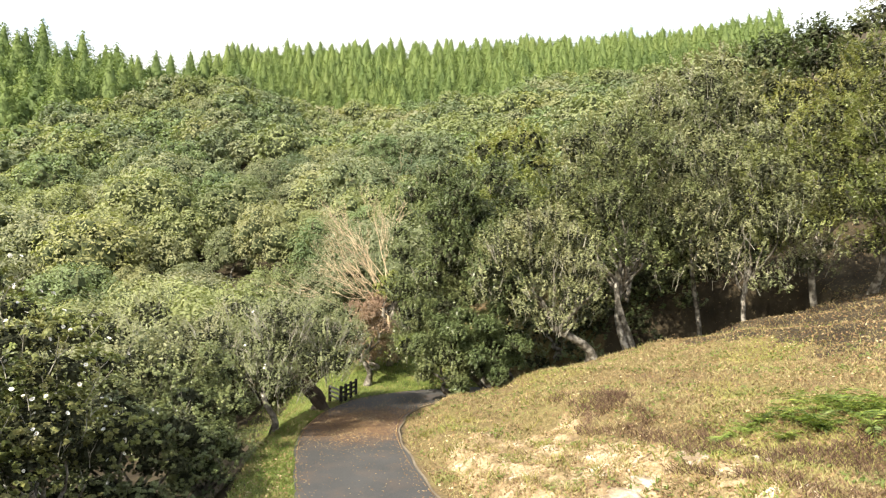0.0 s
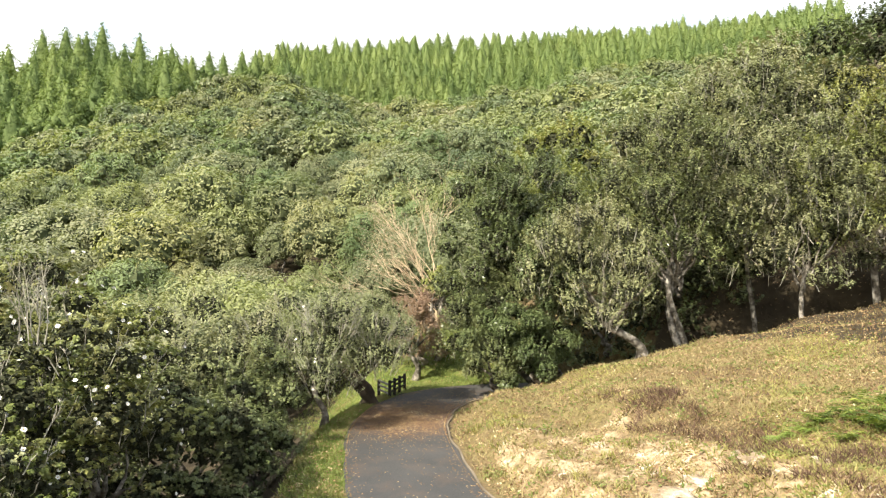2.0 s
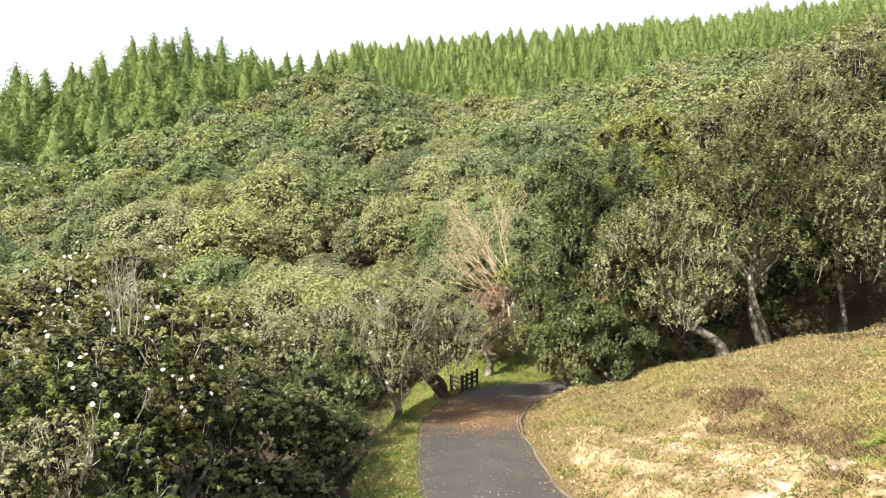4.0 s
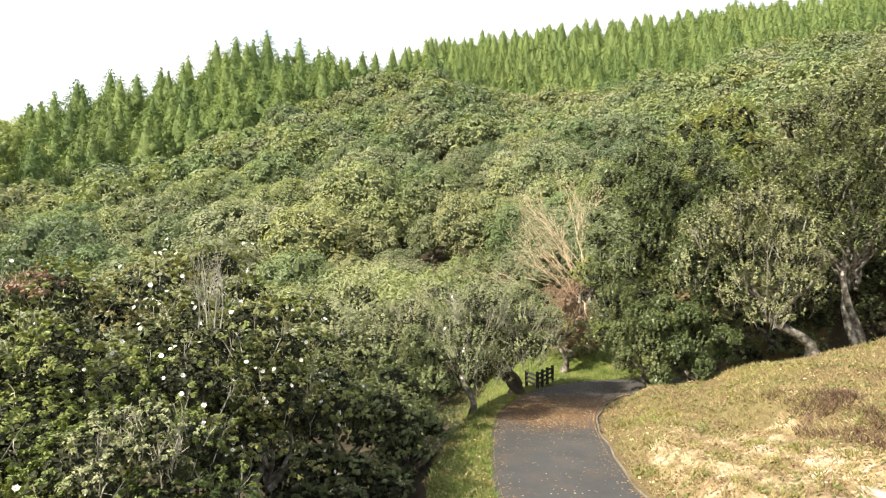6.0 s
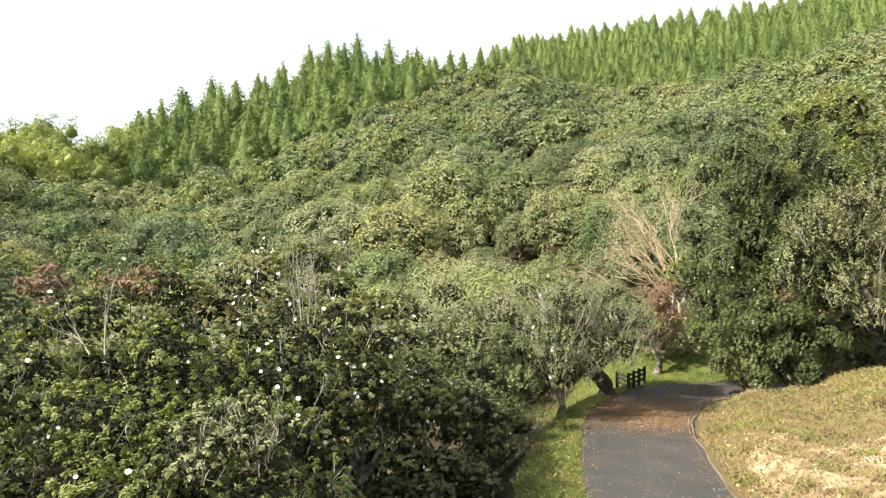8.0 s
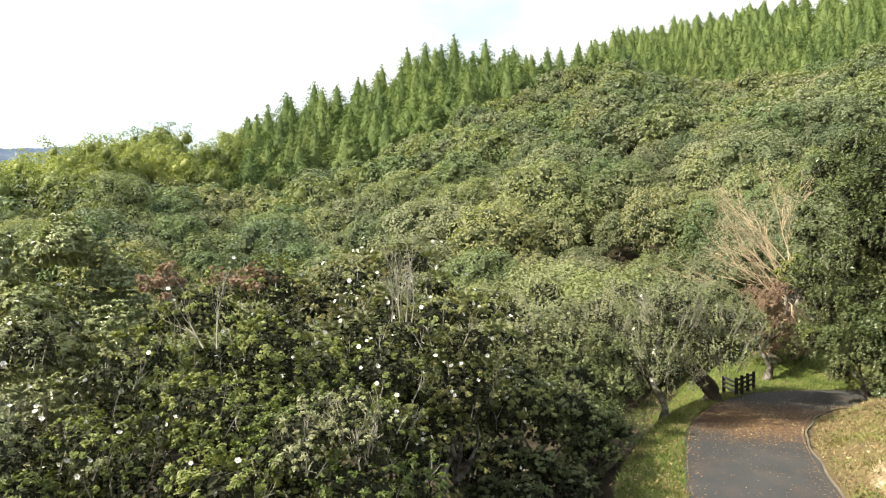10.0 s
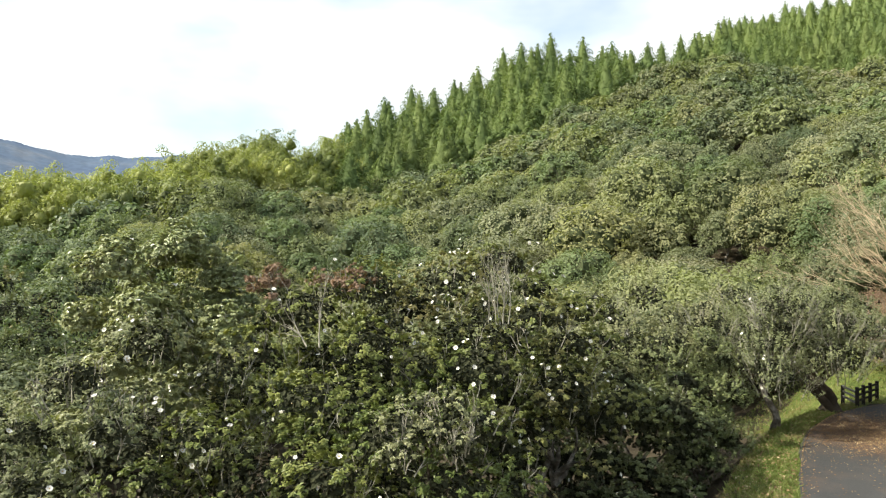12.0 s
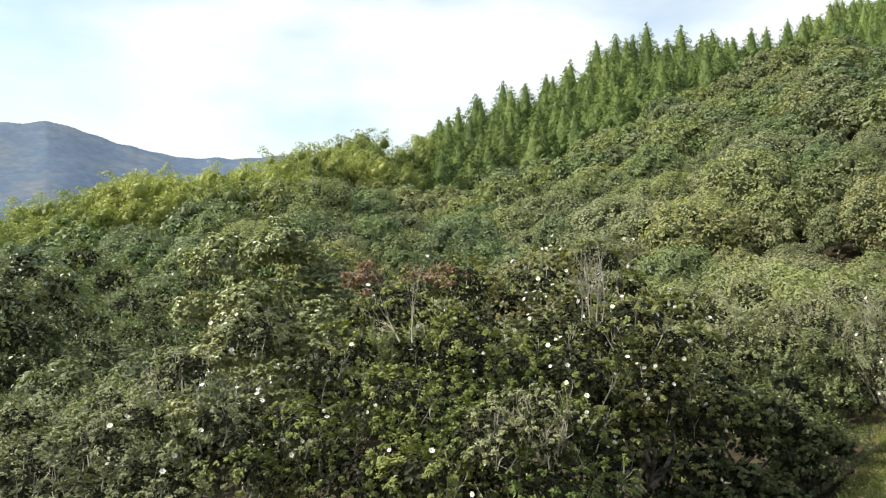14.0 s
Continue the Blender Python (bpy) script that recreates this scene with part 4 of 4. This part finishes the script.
def bare_tree(name, left, dist, ways, length, radius, depth, material, label, category, seed, low=0.0, spread=0.35, height=None, climb=0.0):
    rng = np.random.default_rng(seed)
    x, y = at(left, dist)
    root = tagged(new(name), label, category)
    root.matrix_world = pose(x, y, gz(x, y))
    if height is not None:
        low = height - gz(x, y)
    if climb:
        path = [(0.06 * math.sin(k * 1.3), 0, (low + climb * len(ways)) * k / 8 - 0.1, 0.09 - 0.008 * k) for k in range(9)]
        child("trunk", mesh_of("trunk", *tubes([path], 7), [material], smooth=True), root)
    fine = []
    for k, w in enumerate(ways):
        out = []
        bare_limbs(rng, np.array([rng.uniform(-0.2, 0.2), rng.uniform(-0.2, 0.2), low + climb * k - 0.1]), w, length * rng.uniform(0.8, 1.1), radius, depth, spread, out)
        child("limb", mesh_of("limb", *tubes(out[:1], 6), [material], smooth=True), root)
        fine += out[1:]
    tagged(child("brushwood", mesh_of("brushwood", *tubes(fine, 4), [material]), root), kind="stuff")
    return root


bare_tree("bare_tree", 4.3, 34.5, [(-1.0, 0, 0.4), (-0.95, 0.2, 0.5), (-0.9, -0.2, 0.6), (-0.85, 0.1, 0.7), (-0.8, -0.1, 0.75), (-0.75, 0.2, 0.8), (-0.7, -0.1, 0.85), (-0.65, 0.1, 0.9), (-0.6, -0.1, 0.95), (-0.5, 0.1, 1.05), (-0.3, -0.1, 1.1), (-0.1, 0.1, 1.2)], 3.3, 0.026, 3, M_DRYWOOD,
          "leafless tree with bleached tan branches beyond the bend", "tree", 301, 0.0, 0.24, 2.2, 0.24)
near_tree("withered_shrub", 6.2, 31.6, 1.4, 1.2, 4.0, M_RUST, 9000, 0.11, "withered shrub with rust-brown leaves behind the lane", "shrub", 302, 9, core=0.4, twigs=60)
near_tree("withered_shrub", 5.6, 33.2, 1.5, 0.6, 1.7, M_RUST, 2600, 0.12, "low withered brown shrub on the grass slope", "shrub", 303, 9, core=0.5, twigs=40)
near_tree("shrub", 4.4, 33.6, 0.65, 3.4, 5.0, M_YELLOWLEAF, 3500, 0.14, "young yellow-green shrub beside the bare tree", "shrub", 304, 9)
# dead stems that stand out of the thicket
bare_tree("dead_stem", 48.9, 12.2, [(-0.75, 0.1, 0.7), (-0.25, 0.2, 1.0)], 1.0, 0.017, 2, M_PALETWIG, "forked dead stem standing out of the camellias", "dead branch", 311, 0, 0.3, 3.6)
bare_tree("dead_stem", 34.0, 13.0, [(-0.1, 0, 1), (0.1, 0.1, 1), (0.2, -0.1, 1), (-0.25, 0, 1), (0.02, 0.15, 1)], 1.0, 0.013, 2, M_PALETWIG, "cluster of pale leafless camellia stems", "dead branch", 312, 0, 0.22, 3.9)
near_tree("withered_shrub", 52.3, 13.4, 0.45, 4.1, 4.95, M_RUST, 1500, 0.08, "withered red-brown shoots in the camellia thicket", "shrub", 313, 6, trunk_r=0.012, bark=M_DARKBARK, limbs=3, twigs=30)
near_tree("withered_shrub", 46.5, 13.4, 0.7, 4.2, 4.85, M_RUST, 1100, 0.08, "withered brown shoots on top of the thicket", "shrub", 314, 7, trunk_r=0.012, bark=M_DARKBARK, limbs=3, twigs=30)

near_tree("camellia", 39.3, 9.6, 0.9, 2.0, 3.2, M_GREYLEAF, 2600, 0.085, "dry twiggy camellia with thin olive leaves over the gully", CAM, 315, 9, trunk_r=0.03, bark=M_DARKBARK, limbs=6, twigs=70)


# low wooden fence at the outside of the bend
M_FENCE = solid_material("tarred_wood", [(0.3, (0.018, 0.015, 0.012)), (0.7, (0.05, 0.042, 0.034))], 4.0, 0.8, 0.4)
M_RAIL = solid_material("grey_wood", [(0.3, (0.12, 0.11, 0.10)), (0.7, (0.30, 0.28, 0.25))], 4.0, 0.8, 0.4)


def box_mesh(name, sx, sy, sz, material, bevel=0.01):
    bm = bmesh.new()
    bmesh.ops.create_cube(bm, size=1.0)
    bmesh.ops.scale(bm, vec=(sx, sy, sz), verts=bm.verts)
    bmesh.ops.bevel(bm, geom=bm.edges[:], offset=bevel, segments=1, affect="EDGES")
    me = bpy.data.meshes.new(name)
    bm.to_mesh(me)
    bm.free()
    me.materials.append(material)
    return me


def fence(points, label):
    root = tagged(new("wooden_fence"), label, "fence")
    root.location = (*points[0], gz(*points[0]))
    post = box_mesh("post", 0.11, 0.11, 0.8, M_FENCE, 0.015)
    for k, (x, y) in enumerate(points):
        ob = child("post", post, root)
        ob.location = (x - points[0][0], y - points[0][1], gz(x, y) + 0.28 - root.location.z)
        if k == 0:
            continue
        px, py = points[k - 1]
        for h in (0.22, 0.40, 0.57):
            rail = child("rail", box_mesh("rail", math.hypot(x - px, y - py), 0.045, 0.07, M_FENCE if k > 1 else M_RAIL, 0.008), root)
            rail.location = ((x + px) / 2 - points[0][0], (y + py) / 2 - points[0][1], (gz(x, y) + gz(px, py)) / 2 + h - root.location.z)
            rail.rotation_euler = (0, 0, math.atan2(y - py, x - px))
    return root


fence([(-4.5, 28.3), (-3.9, 27.2), (-3.8, 27.8), (-3.68, 28.4), (-3.55, 29.0)], "low dark wooden fence at the outside of the bend")


# ferns on the ledge of the bank
M_FERN = leaf_material("fern_fronds", [(0.0, (0.03, 0.06, 0.014)), (0.5, (0.12, 0.17, 0.034)), (1.0, (0.32, 0.36, 0.075))], 0.5, 0.3, 0.6, (0.22, 0.29, 0.06), 0.4, 0.5, 0.3)


def frond_mesh(seed):
    """An arching frond with paired leaflets."""
    rng = np.random.default_rng(seed)
    ln, v, f = rng.uniform(0.6, 0.95), [], []
    pts = []
    for i in range(10):
        u = i / 9
        pts.append(np.array([ln * (u - 0.1 * u ** 3), 0.03 * math.sin(u * 4 + seed), ln * (0.55 * u - 0.75 * u ** 2.2)]))
    for i in range(1, 10):
        u = i / 9
        w = ln * 0.24 * math.sin(min(1, u * 1.05 + 0.12) * 3.0) ** 0.8 + 0.015
        for side in (-1, 1):
            p, k = pts[i], len(v)
            v += [p - np.array([ln * 0.035, 0, 0]), p + np.array([-0.01, side * w * 0.5, 0.0]), p + np.array([0.06, side * w, -w * 0.3]), p + np.array([ln * 0.06, side * w * 0.45, -w * 0.1])]
            f.append((k, k + 1, k + 2, k + 3))
    sv, sf = tubes([[(*p, 0.006) for p in pts]], 4)
    v, f = join_arrays([(np.array(v), f), (sv, sf)])
    return mesh_of("frond", v, f, [M_FERN])


FRONDS = [frond_mesh(k) for k in range(5)]
rng = np.random.default_rng(21)
for k in range(26):
    left, dist = -21.6 - 13.0 * (k / 25) ** 0.8 + rng.uniform(-0.4, 0.4), rng.uniform(15.4, 16.6)
    if left < -25.5:
        dist += rng.uniform(-0.5, 1.5)
    x, y = at(left, dist)
    root = tagged(new("fern"), "bright green fern with arching fronds on the bank ledge", "fern", "ferns on the bank")
    s = rng.uniform(0.5, 0.65) if left > -25.5 else rng.uniform(0.7, 0.95)
    root.matrix_world = pose(x, y, gz(x, y) + 0.03) @ Matrix.Scale(s, 4)
    for j in range(8):
        ob = child("frond", FRONDS[int(rng.integers(0, 5))], root)
        ob.rotation_euler = (rng.uniform(-0.25, 0.25), rng.uniform(-0.8, 0.1), -1.57 + (j - 3.5) * 0.5 + rng.uniform(-0.2, 0.2))


# pale clay outcrops in the cut face
M_CLAY = solid_material("pale_clay", [(0.3, (0.22, 0.16, 0.10)), (0.48, (0.36, 0.28, 0.19)), (0.62, (0.58, 0.51, 0.41))], 4.0, 0.95, 0.9, space="World")
rng = np.random.default_rng(23)
for left, dist, s in [(-14.6, 14.2, 0.7), (-15.8, 14.6, 0.45), (-19.3, 15.4, 0.45), (-20.0, 14.9, 0.4), (-24.5, 14.6, 0.4)]:
    bm = bmesh.new()
    bmesh.ops.create_icosphere(bm, subdivisions=3, radius=1.0)
    o = Vector((rng.uniform(0, 50), rng.uniform(0, 50), 0))
    for q in bm.verts:
        q.co *= 0.75 + 0.45 * noise.noise(q.co * 1.6 + o) + 0.22 * noise.noise(q.co * 4.5 + o)
        q.co.z *= 0.3
    me = bpy.data.meshes.new("clay_outcrop")
    bm.to_mesh(me)
    bm.free()
    me.materials.append(M_CLAY)
    x, y = at(left, dist)
    ob = tagged(new("clay_outcrop", me), "pale eroded clay outcrop in the bank", "rock", "clay outcrops")
    ob.matrix_world = pose(x, y, gz(x, y) - 0.14 * s, rng.uniform(-10, 10), rng.uniform(-10, 10), rng.uniform(0, 360)) @ Matrix.Scale(s, 4)


# grass, weeds and fallen leaves
def blades(rng, x, y, height, width, lean=0.5):
    n = len(x)
    z = ground_z(x, y)
    a = rng.uniform(0, 6.283, n)
    side = np.stack([np.cos(a), np.sin(a), np.zeros(n)], 1)
    tip = np.stack([rng.normal(size=n) * lean, rng.normal(size=n) * lean, np.ones(n)], 1) * height[:, None]
    p = np.stack([x, y, z - 0.01], 1)
    w = width[:, None]
    v = np.stack([p - side * w, p + side * w, p + tip * 0.6 + side * w * 0.7, p + tip], 1).reshape(-1, 3)
    return v, np.arange(4 * n, dtype=np.int32).reshape(n, 4)


M_DRYGRASS = leaf_material("dry_grass", [(0.0, (0.11, 0.082, 0.045)), (0.35, (0.25, 0.20, 0.105)), (0.7, (0.36, 0.30, 0.155)), (1.0, (0.27, 0.29, 0.09))], 0.8, 0.2, 0.5, (0.28, 0.30, 0.07), 0.2, 0.75, 0.1)
M_GRASS = leaf_material("green_grass", [(0, (0.075, 0.1125, 0.0275)), (0.5, (0.1562, 0.2, 0.0525)), (1, (0.325, 0.3125, 0.125))], 0.6, 0.3, 0.8, (0.25, 0.20, 0.10), 0.3)
M_LITTER = leaf_material("fallen_leaves", [(0.0, (0.10, 0.058, 0.035)), (0.4, (0.22, 0.135, 0.075)), (0.8, (0.36, 0.25, 0.13)), (1.0, (0.66, 0.56, 0.36))], 0.8, 0.1, 0.8, (0.2, 0.13, 0.075), 0.2, 0.8, 0.0)
rng = np.random.default_rng(31)


def bank_places(count, left_low, left_high, r_low, r_high, grove=False):
    left, r = np.radians(rng.uniform(left_low, left_high, count)), r_low * (r_high / r_low) ** rng.random(count)
    x, y = -np.sin(left) * r, np.cos(left) * r
    s = x - np.interp(y, ROAD_BACK[:, 1], ROAD_BACK[:, 0]) - ROAD_HALF
    ok = (s > 0.2) & (road_distance(x, y) > ROAD_HALF + 0.2)
    bare = (s < 4.8) & (y < 21) & (bumps(x, y, 1.9, 0.6) > -0.15) & (rng.random(count) < 0.6)
    if not grove:
        bare |= rng.random(count) > grass_part(x, y) + 0.05
    return x[ok & ~bare], y[ok & ~bare]


x, y = bank_places(90000, -37, 3, 11.5, 36)
tagged(new("dry_grass", mesh_of("dry_grass", *blades(rng, x, y, rng.uniform(0.04, 0.15, len(x)), rng.uniform(0.006, 0.014, len(x)), 0.8), [M_DRYGRASS])),
       "short golden dry grass on the bank", "grass", kind="stuff")
x, y = bank_places(52000, -37, 3, 11.5, 42, True)
p = np.stack([x, y, ground_z(x, y) + 0.02], 1)
tagged(new("fallen_leaves", mesh_of("fallen_leaves", *leaf_quads(rng, p, np.tile([0, 0, 1.0], (len(p), 1)), 0.085, 0.6, 0.9, 0.5), [M_LITTER])),
       "brown fallen leaves strewn over the bank", "fallen leaves", kind="stuff")
x, y = bank_places(16000, -37, 3, 11.5, 28)
ok = bumps(x, y, 2.4, 3.0) > 0.1
p = np.stack([x[ok], y[ok], ground_z(x[ok], y[ok]) + 0.06], 1)
tagged(new("weeds", mesh_of("weeds", *leaf_quads(rng, p, np.tile([0, 0, 1.0], (len(p), 1)), 0.11, 0.45, 0.9, 0.4), [M_GRASS])),
       "low green weeds in patches on the bank", "weeds", kind="stuff")
# dead brown scrub along the lip of the cut and, to darken a shaded patch, low on the face, with green tufts below it
M_SCRUB_SHADE = leaf_material("dead_scrub", [(0.0, (0.05, 0.03, 0.022)), (0.5, (0.12, 0.075, 0.05)), (1.0, (0.26, 0.18, 0.11))], 0.9, 0.1, 0.8, (0.09, 0.055, 0.04), 0.15, 0.7, 0.0)


def cut_places(count, s_low, s_high, y_low, y_high, wave, seed, low):
    y = rng.uniform(y_low, y_high, count)
    x = np.interp(y, ROAD_BACK[:, 1], ROAD_BACK[:, 0]) + ROAD_HALF + rng.uniform(s_low, s_high, count) + 0.25 * np.sin(y * 1.7)
    ok = bumps(x, y, wave, seed) > low
    return x[ok], y[ok]


x, y = cut_places(9000, 4.2, 5.7, 11, 20.5, 2.3, 1.1, -0.1)
# this second batch stands in for brown shade near the foot
x2, y2 = cut_places(9000, 5.8, 9.5, 10.2, 13.6, 2.9, 0.3, -0.3)
x, y = np.concatenate([x, x2]), np.concatenate([y, y2])
tagged(new("dead_scrub", mesh_of("dead_scrub", *blades(rng, x, y, rng.uniform(0.06, 0.24, len(x)), rng.uniform(0.006, 0.013, len(x)), 0.9), [M_SCRUB_SHADE])),
       "dead brown scrub along the lip of the cut bank, and in place of shade low down", "scrub", kind="stuff")
M_TUFT = leaf_material("yellow_green_grass", [(0.0, (0.09, 0.10, 0.03)), (0.5, (0.20, 0.20, 0.055)), (1.0, (0.36, 0.34, 0.10))], 0.7, 0.25, 0.8, (0.27, 0.22, 0.08), 0.2, 0.6, 0.0)
x, y = cut_places(9000, 0.7, 4.7, 11, 22, 1.5, 2.6, 0.45)
tagged(new("grass_tufts", mesh_of("grass_tufts", *blades(rng, x, y, rng.uniform(0.06, 0.2, len(x)), rng.uniform(0.009, 0.018, len(x)), 0.8), [M_TUFT])),
       "bright green grass tufts on the cut bank", "grass", kind="stuff")


def verge_places(count):
    y = rng.uniform(10, 27.5, count)
    x = np.interp(y, ROAD_BACK[:, 1], ROAD_BACK[:, 0]) - ROAD_HALF - 0.05 - rng.random(count) * (verge_width(y) + 0.15)
    y2 = rng.uniform(28, 38, count)
    x2 = rng.uniform(-9, 4, count)
    x, y = np.concatenate([x, x2]), np.concatenate([y, y2])
    ok = road_distance(x, y) > ROAD_HALF + 0.03
    return x[ok], y[ok]


x, y = verge_places(22000)
tagged(new("verge_grass", mesh_of("verge_grass", *blades(rng, x, y, rng.uniform(0.05, 0.16, len(x)), rng.uniform(0.006, 0.014, len(x)), 0.7), [M_GRASS])),
       "bright green grass on the verge of the lane", "grass", kind="stuff")
k = rng.random(len(x)) < 0.12
p = np.stack([x[k], y[k], ground_z(x[k], y[k]) + 0.07], 1)
tagged(new("verge_leaves", mesh_of("verge_leaves", *leaf_quads(rng, p, np.tile([0, 0, 1.0], (len(p), 1)), 0.07, 0.6, 0.8, 0.6), [M_LITTER])),
       "brown fallen leaves scattered over the grass verge", "fallen leaves", kind="stuff")
spots = np.where((ROAD[:-1, 1] > 12) & (ROAD[:-1, 1] < 28.6))[0]
k = spots[rng.integers(0, len(spots), 26000)]
u = rng.random(26000)
c = ROAD[k] + (ROAD[k + 1] - ROAD[k]) * u[:, None]
off = np.clip(rng.normal(size=26000) * 0.85, -1.45, 1.45)
q = ROAD[k + 1] - ROAD[k]
q = q / np.linalg.norm(q, axis=1, keepdims=True)
c = c + np.stack([q[:, 1], -q[:, 0]], 1) * off[:, None]
thick = np.exp(-((c[:, 1] - 23.6) / 2.2) ** 2) + 0.03 + 0.35 * (np.abs(off) > 1.15)
ok = (rng.random(26000) < thick) & (c[:, 1] > 8)
p = np.column_stack([c[ok], np.full(ok.sum(), 0.04)])
tagged(new("lane_leaves", mesh_of("lane_leaves", *leaf_quads(rng, p, np.tile([0, 0, 1.0], (len(p), 1)), 0.055, 0.6, 0.25, 1.5), [M_LITTER])),
       "orange-brown fallen leaves on the bend of the lane", "fallen leaves", kind="stuff")
